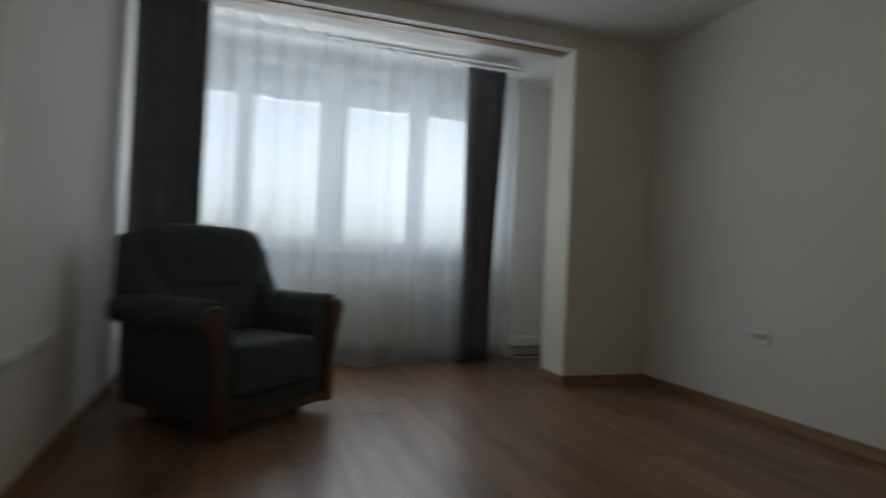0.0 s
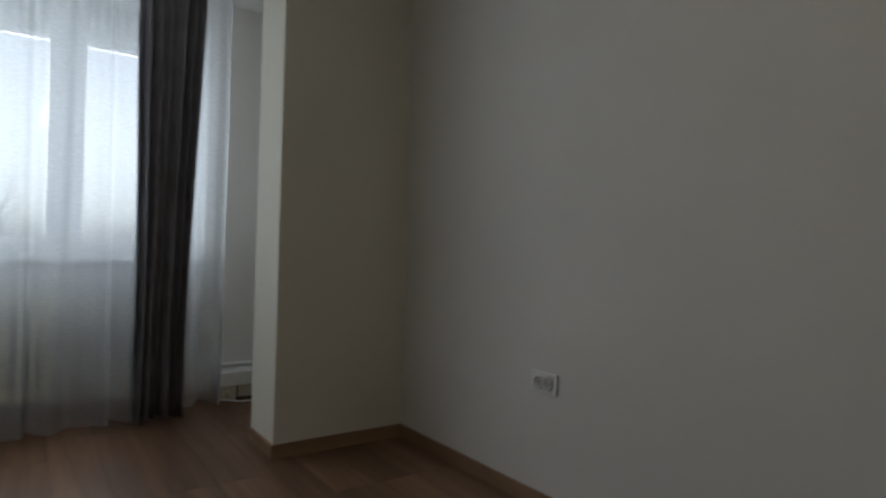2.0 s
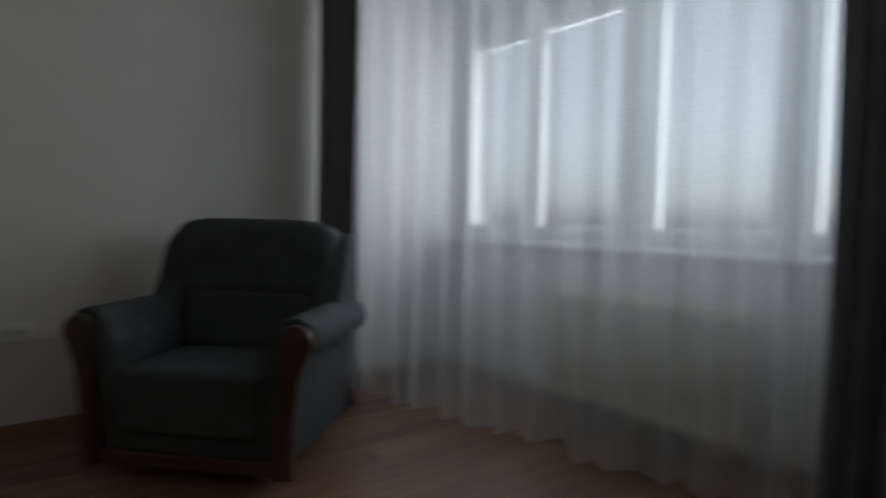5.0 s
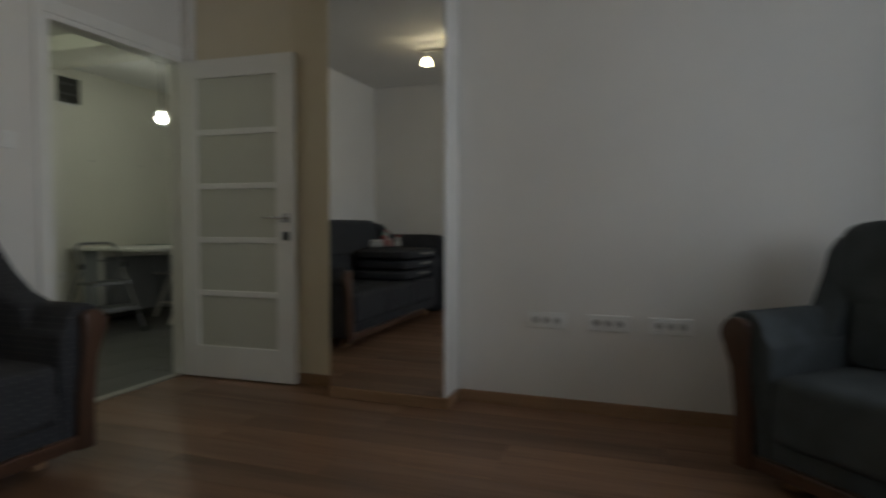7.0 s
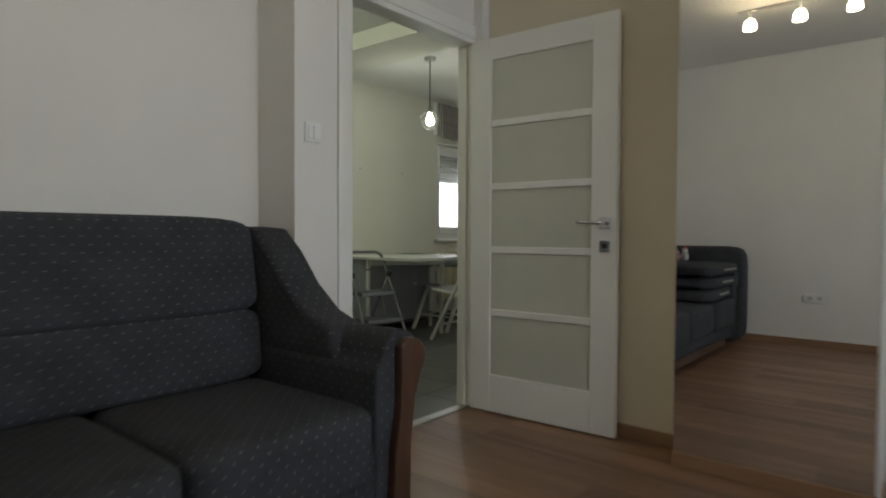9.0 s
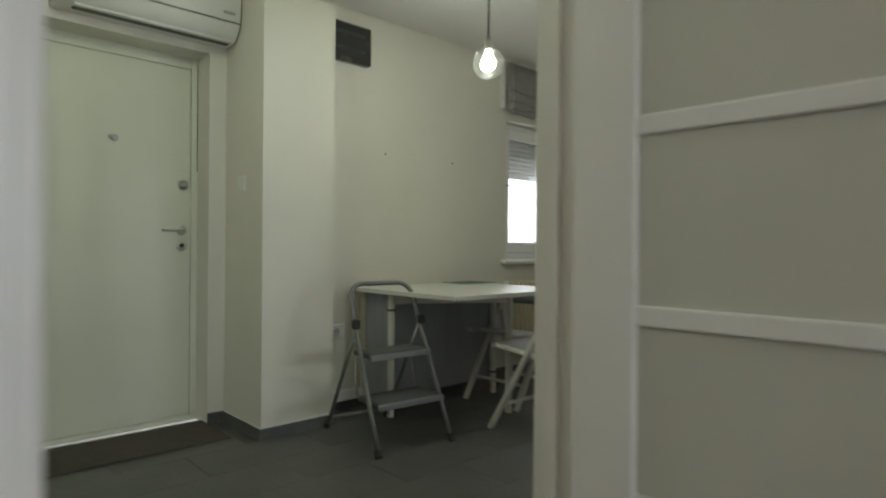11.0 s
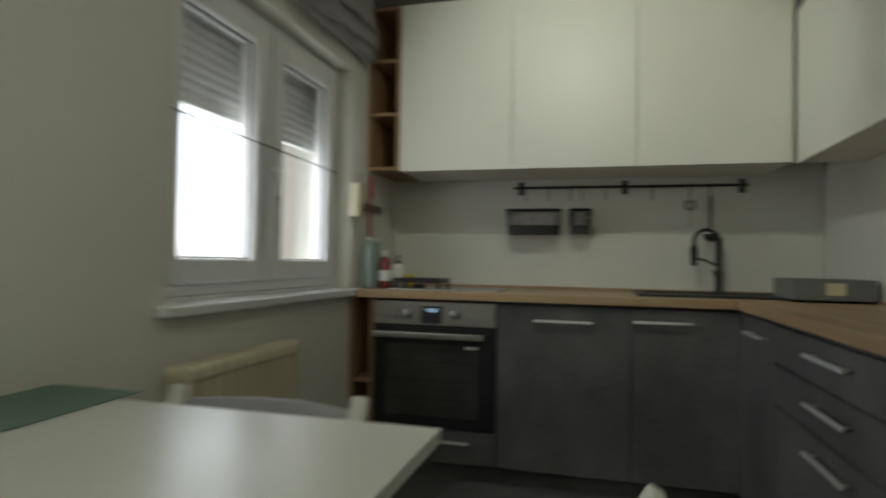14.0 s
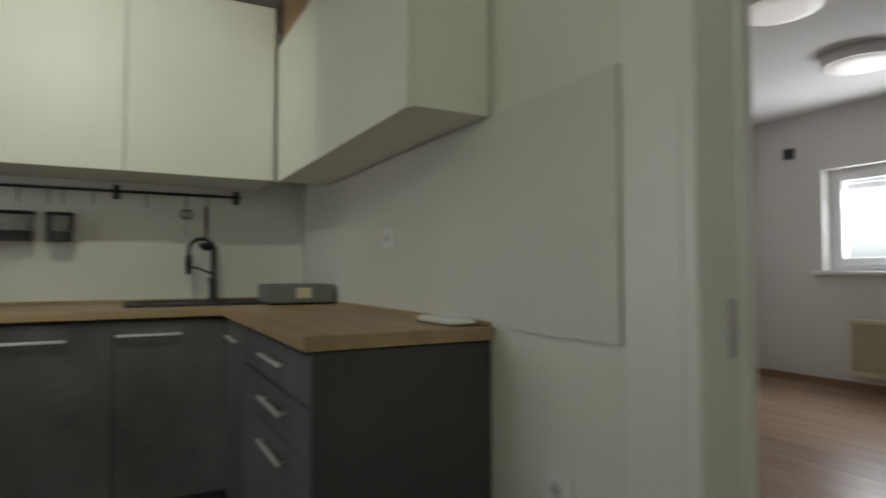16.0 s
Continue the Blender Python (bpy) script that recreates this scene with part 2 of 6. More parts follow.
SMOKED = material("smoked_vent_cover", (0.035, 0.035, 0.032), 0.25, var=0.1, scale=12)
OVEN_GLASS = material("black_oven_glass", (0.026, 0.026, 0.028), 0.16, var=0.02, scale=10)
OVEN_WINDOW = material("tinted_oven_window", (0.05, 0.049, 0.046), 0.12, var=0.25, scale=5)
HOB = material("black_glass_hob", (0.02, 0.02, 0.02), 0.12, var=0.05, scale=15)
SINK_BLACK = material("black_composite", (0.028, 0.027, 0.026), 0.55, var=0.1, scale=40, bump=0.2, bscale=300)
BOX_GREY = material("grey_plastic_box", (0.16, 0.165, 0.16), 0.45, var=0.1, scale=14)
FROST = material("frosted_pane", (0.56, 0.56, 0.49), 0.5, var=0.02, scale=5)
LAMP_SHADE = glow("lit_opal_shade", (1.0, 0.86, 0.55), 16.0)
BULB = glow("lit_bulb", (0.94, 1.0, 0.84), 62.0)
# faint glow added to the switched-off bedroom diffusers to set their brightness
OPAL = glow("opal_diffuser", (1.0, 0.97, 0.93), 0.15)
DISPLAY = glow("oven_display", (0.45, 0.7, 1.0), 0.16)


def sheer(name):
    m = bpy.data.materials.new(name)
    m.use_nodes = True
    n, l = m.node_tree.nodes, m.node_tree.links
    n.clear()
    out = n.new("ShaderNodeOutputMaterial")
    tr = n.new("ShaderNodeBsdfTransparent")
    tl = n.new("ShaderNodeBsdfTranslucent")
    df = n.new("ShaderNodeBsdfDiffuse")
    tl.inputs[0].default_value = (0.84, 0.91, 0.97, 1)
    df.inputs[0].default_value = (0.8, 0.86, 0.92, 1)
    co = n.new("ShaderNodeTexCoord")
    no = n.new("ShaderNodeTexNoise")
    no.inputs["Scale"].default_value, no.inputs["Detail"].default_value = 160, 3
    l.new(co.outputs["Object"], no.inputs["Vector"])
    mr = n.new("ShaderNodeMapRange")
    mr.inputs["To Min"].default_value, mr.inputs["To Max"].default_value = 0.22, 0.46
    l.new(no.outputs["Fac"], mr.inputs["Value"])
    a = n.new("ShaderNodeMixShader")
    a.inputs[0].default_value = 0.35
    l.new(tl.outputs[0], a.inputs[1]), l.new(df.outputs[0], a.inputs[2])
    b = n.new("ShaderNodeMixShader")
    l.new(mr.outputs[0], b.inputs[0])
    l.new(tr.outputs[0], b.inputs[1]), l.new(a.outputs[0], b.inputs[2])
    l.new(b.outputs[0], out.inputs[0])
    return m


SHEER = sheer("sheer_voile")


def dotted(name, base, dot, pitch, size):
    """Woven cloth with small pale dots in staggered rows, laid on by the mesh's own UVs in metres."""
    m = material(name, base, 0.88, var=0.18, scale=9, bump=0.5, bscale=420, spec=0.25, fine=0.2)
    n, l = m.node_tree.nodes, m.node_tree.links
    b = n["Principled BSDF"]
    uv = n.new("ShaderNodeUVMap")
    masks = []
    for ox, oy in ((0, 0), (0.5, 0.5)):
        mp = n.new("ShaderNodeMapping")
        mp.inputs["Scale"].default_value = (1 / pitch, 1 / pitch, 1)
        mp.inputs["Location"].default_value = (ox, oy, 0)
        l.new(uv.outputs[0], mp.inputs[0])
        fr = n.new("ShaderNodeVectorMath")
        fr.operation = "FRACTION"
        l.new(mp.outputs[0], fr.inputs[0])
        sb = n.new("ShaderNodeVectorMath")
        sb.operation = "SUBTRACT"
        sb.inputs[1].default_value = (0.5, 0.5, 0)
        l.new(fr.outputs[0], sb.inputs[0])
        st = n.new("ShaderNodeVectorMath")
        st.operation = "MULTIPLY"
        st.inputs[1].default_value = (0.5, 1.15, 0)
        l.new(sb.outputs[0], st.inputs[0])
        ln = n.new("ShaderNodeVectorMath")
        ln.operation = "LENGTH"
        l.new(st.outputs[0], ln.inputs[0])
        lt = n.new("ShaderNodeMath")
        lt.operation = "LESS_THAN"
        lt.inputs[1].default_value = size
        l.new(ln.outputs["Value"], lt.inputs[0])
        masks.append(lt)
    mx = n.new("ShaderNodeMath")
    mx.operation = "MAXIMUM"
    l.new(masks[0].outputs[0], mx.inputs[0]), l.new(masks[1].outputs[0], mx.inputs[1])
    old = b.inputs["Base Color"].links[0].from_socket
    cm = n.new("ShaderNodeMix")
    cm.data_type = "RGBA"
    l.new(mx.outputs[0], cm.inputs[0])
    l.new(old, cm.inputs[6])
    cm.inputs[7].default_value = (*dot, 1)
    l.new(cm.outputs[2], b.inputs["Base Color"])
    return m


SOFA_CLOTH = dotted("navy_dotted_cloth", (0.040, 0.042, 0.048), (0.135, 0.13, 0.125), 0.05, 0.048)
ARMCHAIR_CLOTH = material("dark_petrol_cloth", (0.058, 0.068, 0.074), 0.85, var=0.2, scale=9, bump=0.5, bscale=380, spec=0.3, fine=0.15)

# ---- mesh helpers ----


def box(bm, x0, x1, y0, y1, z0, z1, bevel=0.0, seg=2):
    r = bmesh.ops.create_cube(bm, size=1, matrix=Matrix.LocRotScale(((x0 + x1) / 2, (y0 + y1) / 2, (z0 + z1) / 2), None, (abs(x1 - x0), abs(y1 - y0), abs(z1 - z0))))
    if bevel:
        es = list({e for v in r["verts"] for e in v.link_edges})
        bmesh.ops.bevel(bm, geom=es, offset=bevel, segments=seg, profile=0.5, affect="EDGES", clamp_overlap=True)
    return bm


def B(x0, x1, y0, y1, z0, z1, bevel=0.0, seg=2):
    return box(bmesh.new(), x0, x1, y0, y1, z0, z1, bevel, seg)


def tube(bm, pts, r, seg=10, closed=False):
    """A round bar swept along points."""
    pts = [Vector(p) for p in pts]
    n = len(pts)
    rings, up = [], None
    for i, p in enumerate(pts):
        if closed:
            d = pts[(i + 1) % n] - pts[i - 1]
        else:
            d = pts[min(i + 1, n - 1)] - pts[max(i - 1, 0)]
        d.normalize()
        if up is None:
            up = d.orthogonal().normalized()
        else:
            up = (up - d * up.dot(d)).normalized()
        side = d.cross(up)
        rr = r[i] if isinstance(r, (list, tuple)) else r
        rings.append([bm.verts.new(p + (up * math.cos(a) + side * math.sin(a)) * rr) for a in (2 * math.pi * k / seg for k in range(seg))])
    m = n if closed else n - 1
    for i in range(m):
        a, b = rings[i], rings[(i + 1) % n]
        for k in range(seg):
            bm.faces.new((a[k], a[(k + 1) % seg], b[(k + 1) % seg], b[k])).smooth = True
    if not closed:
        bm.faces.new(rings[0][::-1]), bm.faces.new(rings[-1])
    return bm


def T(pts, r, seg=10, closed=False):
    return tube(bmesh.new(), pts, r, seg, closed)


def arc(cx, cz, r, a0, a1, n=8, y=0.0):
    """Points of an arc in the plane y, as x, y, z."""
    return [(cx + r * math.cos(radians(a0 + (a1 - a0) * i / n)), y, cz + r * math.sin(radians(a0 + (a1 - a0) * i / n))) for i in range(n + 1)]


def lathe(profile, seg=24, at=(0, 0, 0)):
    """A body of revolution round z, from (radius, height) pairs."""
    bm = bmesh.new()
    rings = []
    for r, z in profile:
        rings.append([bm.verts.new((at[0] + r * math.cos(2 * math.pi * k / seg), at[1] + r * math.sin(2 * math.pi * k / seg), at[2] + z)) for k in range(seg)] if r > 1e-6 else [bm.verts.new((at[0], at[1], at[2] + z))])
    for a, b in zip(rings, rings[1:]):
        for k in range(seg):
            q = [a[k % len(a)], a[(k + 1) % len(a)], b[(k + 1) % len(b)], b[k % len(b)]]
            q = list(dict.fromkeys(q))
            if len(q) > 2:
                bm.faces.new(q).smooth = True
    bmesh.ops.recalc_face_normals(bm, faces=bm.faces)
    return bm


def prism(pts, lo, hi, axis="x", bevel=0.0):
    """A polygon drawn out along an axis; pts are the two other coordinates in order."""
    bm = bmesh.new()

    def at(p, v):
        return {"x": (v, p[0], p[1]), "y": (p[0], v, p[1]), "z": (p[0], p[1], v)}[axis]
    a = [bm.verts.new(at(p, lo)) for p in pts]
    b = [bm.verts.new(at(p, hi)) for p in pts]
    n = len(pts)
    bm.faces.new(a), bm.faces.new(b[::-1])
    for i in range(n):
        bm.faces.new((a[i], b[i], b[(i + 1) % n], a[(i + 1) % n]))
    bmesh.ops.recalc_face_normals(bm, faces=bm.faces)
    if bevel:
        es = [e for e in bm.edges if len(e.link_faces) == 2 and e.calc_face_angle(0) > 0.7]
        bmesh.ops.bevel(bm, geom=es, offset=bevel, segments=3, profile=0.5, affect="EDGES", clamp_overlap=True)
    for f in bm.faces:
        f.smooth = True
    return bm


def cushion(w, d, h, at=(0, 0, 0), power=5.0, cuts=10, puff=0.0, m=None):
    """A padded block: a cube with softly rounded sides and a slight dome."""
    bm = bmesh.new()
    bmesh.ops.create_cube(bm, size=2)
    bmesh.ops.subdivide_edges(bm, edges=bm.edges[:], cuts=cuts, use_grid_fill=True)
    for v in bm.verts:
        x, y, z = v.co
        k = (abs(x) ** power + abs(y) ** power + abs(z) ** power) ** (1 / power)
        x, y, z = x / k, y / k, z / k
        dome = puff * max(0, 1 - x * x) * max(0, 1 - y * y)
        v.co = (x * w / 2, y * d / 2, z * (h / 2 + dome))
        v.co += Vector(at)
    if m is not None:
        bm.transform(m)
    for f in bm.faces:
        f.smooth = True
    return bm


def uv_box(bm):
    lay = bm.loops.layers.uv.verify()
    for f in bm.faces:
        nx, ny, nz = (abs(c) for c in f.normal)
        for lp in f.loops:
            c = lp.vert.co
            lp[lay].uv = (c.y, c.z) if nx >= ny and nx >= nz else ((c.x, c.z) if ny >= nz else (c.x, c.y))


def part(name, bm, mat, parent=None, label="", smooth=None):
    """Links a bmesh as ONE mesh object under a thing or a part."""
    bm.normal_update()
    uv_box(bm)
    me = bpy.data.meshes.new(name)
    bm.to_mesh(me)
    bm.free()
    me.materials.append(mat)
    if smooth is not None:
        me.polygons.foreach_set("use_smooth", [smooth] * len(me.polygons))
    ob = new(name, me)
    if parent is not None:
        ob.parent = parent
    return tagged(ob, label)


def thing(name, m, label, category, group="", kind=""):
    ob = new(name)
    ob.empty_display_size = 0.1
    ob.matrix_basis = m
    return tagged(ob, label, category, group, kind)


def solid(name, bm, mat, label, category="", kind="structure", smooth=None):
    ob = part(name, bm, mat, None, label, smooth)
    return tagged(ob, "", category or name.split("_")[0], "", kind)


def boxes(*rows):
    bm = bmesh.new()
    for r in rows:
        box(bm, *r)
    return bm


# ---- structure ----
H = 2.56          # ceiling
KH = 2.46         # dropped kitchen ceiling
WX, EX = -0.06, 3.59   # living room, west and east wall
NY = 4.15         # pier and beam to the loggia
KX, KN, KS = -4.50, -0.08, -2.40   # kitchen west, north and south wall
BN = 4.72         # bedroom north wall

solid("wall_west", boxes((-0.20, WX, 0.06, 5.75, 0, H)), WHITE_WALL, "white painted plaster wall with three power outlets")
solid("wall_east", boxes((EX, EX + 0.15, -0.40, 5.75, 0, H)), WHITE_WALL, "white painted plaster wall of the living room")
solid("wall_south", boxes((-0.95, 0.0, -0.08, 0.06, 0, H), (0.0, 0.905, -0.08, 0.0, 2.03, H), (0.905, 1.19, -0.08, 0.0, 0, H), (1.09, 1.19, -0.25, -0.08, 0, H)), WHITE_WALL, "white painted wall round the glazed living room door")
solid("wall_sofa", boxes((1.19, EX, -0.40, -0.25, 0, H)), WHITE_WALL, "white painted recessed wall behind the sofa")
solid("wall_pier", boxes((2.89, EX, NY, NY + 0.33, 0, H)), PIER_WALL, "white painted pier beside the loggia opening")
solid("wall_beam", boxes((WX, 2.89, NY, NY + 0.33, 2.44, H)), WHITE_WALL, "white painted beam over the loggia opening")
solid("wall_north", boxes((WX, EX, 5.42, 5.75, 0, 0.895), (2.86, EX, 5.42, 5.75, 0.895, H), (WX, 2.86, 5.42, 5.75, 2.52, H), (WX, -0.02, 5.42, 5.75, 0.895, 2.52)), WHITE_WALL, "white painted parapet wall under the loggia window")
solid("wall_kitchen_north", boxes((KX - 0.1, -1.78, KN, 0.06, 0, H), (-1.78, -0.95, KN, 0.06, 2.03, H)), KITCH_WALL, "pale painted kitchen wall with a door opening")
solid("wall_kitchen_west", boxes((KX - 0.15, KX, -2.8, KN, 0, H)), KITCH_WALL, "pale painted wall behind the kitchen units")
solid("wall_kitchen_south", boxes((KX - 0.15, -0.82, KS - 0.30, KS, 0, 0.90), (KX - 0.15, -3.84, KS - 0.30, KS, 0.90, 2.0), (-2.545, -0.82, KS - 0.30, KS, 0.90, 2.0), (KX - 0.15, -0.82, KS - 0.30, KS, 2.0, H)), KITCH_WALL, "pale painted kitchen wall with a window")
solid("wall_column", boxes((-0.82, -0.395, -2.85, -2.162, 0, H)), KITCH_WALL, "pale painted column beside the entrance")
solid("wall_entrance", boxes((-0.395, -0.30, -2.85, -2.62, 0, H), (0.60, 1.35, -2.85, -2.62, 0, H), (-0.30, 0.60, -2.85, -2.62, 2.06, H)), KITCH_WALL, "pale painted wall round the entrance door niche")
solid("wall_hall_east", boxes((1.25, 1.35, -2.62, -0.40, 0, H), (1.19, 1.25, -2.62, -0.40, 0, H)), KITCH_WALL, "pale painted wall closing the hall")
solid("wall_bedroom_west", boxes((-5.10, -4.95, 0.06, BN + 0.15, 0, H)), WHITE_WALL, "white painted bedroom wall")
solid("wall_bedroom_north", boxes((-4.95, -0.20, BN, BN + 0.3, 0, 1.06), (-4.95, -4.20, BN, BN + 0.3, 1.06, 2.0), (-2.4, -0.20, BN, BN + 0.3, 1.06, 2.0), (-4.95, -0.20, BN, BN + 0.3, 2.0, H)), WHITE_WALL, "white painted bedroom wall with a window")
solid("wall_bedroom_south", boxes((-5.10, KX - 0.1, -0.08, 0.06, 0, H)), WHITE_WALL, "white painted bedroom wall")
solid("ceiling", boxes((-5.15, EX + 0.15, -2.9, 5.75, H, H + 0.15)), CEIL_WHITE, "white painted ceiling")
solid("floor", boxes((-0.20, EX, -0.30, 5.42, -0.12, -0.010)), SUBFLOOR, "wooden living room floor")
solid("floor_kitchen", boxes((KX, 1.25, -2.62, -0.04, -0.12, -0.008)), GROUT, "dark tiled kitchen floor")
solid("floor_bedroom", boxes((-4.95, -0.20, 0.0, BN, -0.12, -0.010)), SUBFLOOR, "wooden bedroom floor")
solid("baseboard_west", boxes((WX, WX + 0.014, 1.86, 5.42, 0, 0.065), (WX, WX + 0.014, 0.0, 1.15, 0, 0.065)), SKIRT_WOOD, "oak skirting board")
solid("baseboard_east", boxes((EX - 0.014, EX, -0.25, NY, 0, 0.065)), SKIRT_WOOD, "oak skirting board")
solid("baseboard_pier", boxes((2.89, EX - 0.014, NY - 0.014, NY, 0, 0.065), (2.876, 2.89, NY - 0.014, NY + 0.33, 0, 0.065)), SKIRT_WOOD_X, "oak skirting board round the pier")
solid("baseboard_north", boxes((WX + 0.014, EX, 5.406, 5.42, 0, 0.065)), SKIRT_WOOD_X, "oak skirting board")
solid("baseboard_kitchen", boxes((-0.82, -0.395, -2.162, -2.15, 0, 0.062), (-0.395, -0.383, -2.62, -2.15, 0, 0.062), (-0.383, -0.30, -2.62, -2.608, 0, 0.062), (-0.832, -0.82, KS, -2.162, 0, 0.062), (KX + 0.6, -0.832, KS, KS + 0.012, 0, 0.062), (-2.44, -1.88, KN - 0.012, KN, 0, 0.062), (-0.85, -0.08, KN - 0.012, KN, 0, 0.062)), TILE, "dark grey tile skirting")
solid("trim_caulk", boxes((-0.818, -0.395, -2.161, -2.152, 0.062, 0.0655), (-0.394, -0.385, -2.60, -2.152, 0.062, 0.0655), (-2.3, -0.834, KS, KS + 0.009, 0.062, 0.0655)), CEIL_WHITE, "white caulk line on the tile skirting")
solid("baseboard_bedroom", boxes((-4.95, -0.2, BN - 0.014, BN, 0, 0.07), (-4.95, -4.936, 0.06, BN - 0.014, 0, 0.07)), SKIRT_WOOD_X, "oak skirting board")


def frame_rect(bm, x0, x1, z0, z1, w, y0, y1, bevel=0.006):
    """A rectangular frame of four bars in the xz plane."""
    box(bm, x0, x0 + w, y0, y1, z0, z1, bevel)
    box(bm, x1 - w, x1, y0, y1, z0, z1, bevel)
    box(bm, x0 + w, x1 - w, y0, y1, z0, z0 + w, bevel)
    box(bm, x0 + w, x1 - w, y0, y1, z1 - w, z1, bevel)
    return bm


def shutter(parent, x0, x1, z0, z1, y, slits=True):
    """Lowered roller shutter: curved slats with rows of light slits."""
    n = max(2, round((z1 - z0) / 0.042))
    for i in range(n):
        za = z0 + (z1 - z0) * i / n
        zb = z0 + (z1 - z0) * (i + 1) / n - (0.004 if slits else 0.001)
        bm = bmesh.new()
        if slits:
            k = max(4, int((x1 - x0) / 0.045))
            box(bm, x0, x1, y - 0.006, y + 0.006, za + 0.008, zb)
            for j in range(k):
                xa = x0 + (x1 - x0) * (j + 0.3) / k
                box(bm, xa, xa + (x1 - x0) * 0.66 / k, y - 0.005, y + 0.005, za, za + 0.008)
        else:
            box(bm, x0, x1, y - 0.006, y + 0.006, za, zb)
        part("slat", bm, PVC, parent)


def loggia_window():
    w = thing("window_1", pose(1.4, 5.53, 0.92), "white plastic four-pane window with half-lowered roller shutters", "window", kind="structure")
    o = Vector((1.4, 5.53, 0.92))

    def P(name, bm, mat, parent=None, label=""):
        bm.transform(Matrix.Translation(-o))
        return part(name, bm, mat, parent or w, label)
    bm = frame_rect(bmesh.new(), -0.06, 1.355, 0.90, 2.52, 0.06, 5.50, 5.57)
    P("window_frame", bm, PVC)
    bm = frame_rect(bmesh.new(), 1.357, 2.86, 0.90, 2.52, 0.06, 5.50, 5.57)
    P("window_frame", bm, PVC)
    for x0, x1 in ((0.0, 0.63), (0.63, 1.30), (1.415, 2.075), (2.13, 2.82)):
        s = P("sash", frame_rect(bmesh.new(), x0, x1, 0.93, 2.48, 0.065, 5.49, 5.55, 0.008), PVC)
        p = P("pane", B(x0 + 0.07, x1 - 0.07, 5.52, 5.53, 0.985, 2.42), PANE, s)
        p.visible_shadow = False
    P("mullion", B(2.076, 2.129, 5.50, 5.565, 0.96, 2.46, 0.004), PVC)
    for x in (0.63, 2.10):
        P("window_handle", box(box(bmesh.new(), x - 0.012, x + 0.012, 5.465, 5.49, 1.62, 1.68, 0.004), x - 0.010, x + 0.010, 5.45, 5.467, 1.53, 1.66, 0.004), PVC)
    P("window_sill", B(-0.05, 2.86, 5.36, 5.50, 0.87, 0.90, 0.006), PVC, None, "white window sill")
    for x0, x1 in ((0.0, 1.31), (1.40, 2.82)):
        sh = P("roller_shutter", B(x0, x1, 5.60, 5.625, 2.160, 2.185), PVC, None, "half-lowered white roller shutter")
        for i in range(7):
            bm = bmesh.new()
            za = 2.188 + i * 0.042
            box(bm, x0, x1, 5.605, 5.617, za + 0.008, za + 0.039)
            for j in range(26):
                xa = x0 + (x1 - x0) * (j + 0.3) / 26
                box(bm, xa, xa + 0.033, 5.607, 5.615, za, za + 0.008)
            P("slat", bm, SHUTTER, sh)


loggia_window()


def curtain_sheet(x0, y0, x1, y1, z0, z1, folds, depth, seed, gather=0.0, hem=0.02):
    """A hanging cloth with folds of uneven depth that deepen towards the floor."""
    rng = random.Random(seed)
    bm = bmesh.new()
    nu, nv = folds * 10, 22
    ph = [rng.uniform(-0.5, 0.5) for _ in range(folds + 2)]
    am = [rng.uniform(0.45, 1.25) for _ in range(folds + 2)]
    d = Vector((x1 - x0, y1 - y0, 0))
    nrm = Vector((-d.y, d.x, 0)).normalized()
    lo = [rng.uniform(-hem, hem) for _ in range(folds + 2)]
    grid = []
    for j in range(nv + 1):
        v = j / nv
        row = []
        for i in range(nu + 1):
            u = i / nu
            k = u * folds
            a, f = int(k), k - int(k)
            f2 = f * f * (3 - 2 * f)
            A = am[a] * (1 - f2) + am[a + 1] * f2
            pp = ph[a] * (1 - f2) + ph[a + 1] * f2
            wave = math.sin(2 * math.pi * k + pp * 2.2) + 0.3 * math.sin(4 * math.pi * k + pp * 5)
            amp = depth * A * (0.55 + 0.45 * (1 - v))
            uu = 0.5 + (u - 0.5) * (1 - gather * math.sin(math.pi * v) * 0.5 * (1 - v))
            zz = z0 + (z1 - z0) * v + (lo[a] * (1 - f2) + lo[a + 1] * f2) * (1 - v)
            sway = 0.25 * depth * math.sin(3 * v + pp * 3) * (1 - v)
            p = Vector((x0, y0, 0)) + d * (uu + 0.15 / folds * math.sin(2 * math.pi * k * 0.5 + pp * 4) * (1 - v)) + nrm * (wave * amp + sway)
            row.append(bm.verts.new((p.x, p.y, max(zz, 0.004))))
        grid.append(row)
    for j in range(nv):
        for i in range(nu):
            bm.faces.new((grid[j][i], grid[j][i + 1], grid[j + 1][i + 1], grid[j + 1][i])).smooth = True
    return bm


def curtain(name, args, mat, label, thick=0.0, taper=0.0):
    bm = curtain_sheet(*args)
    for v in bm.verts:
        v.co.x = args[0] + (v.co.x - args[0]) * (1 - taper * (1 - v.co.z / args[5]))
    ob = part(name, bm, mat, None, label)
    tagged(ob, "", "curtain")
    if thick:
        md = ob.modifiers.new("cloth", "SOLIDIFY")
        md.thickness = thick
    return ob


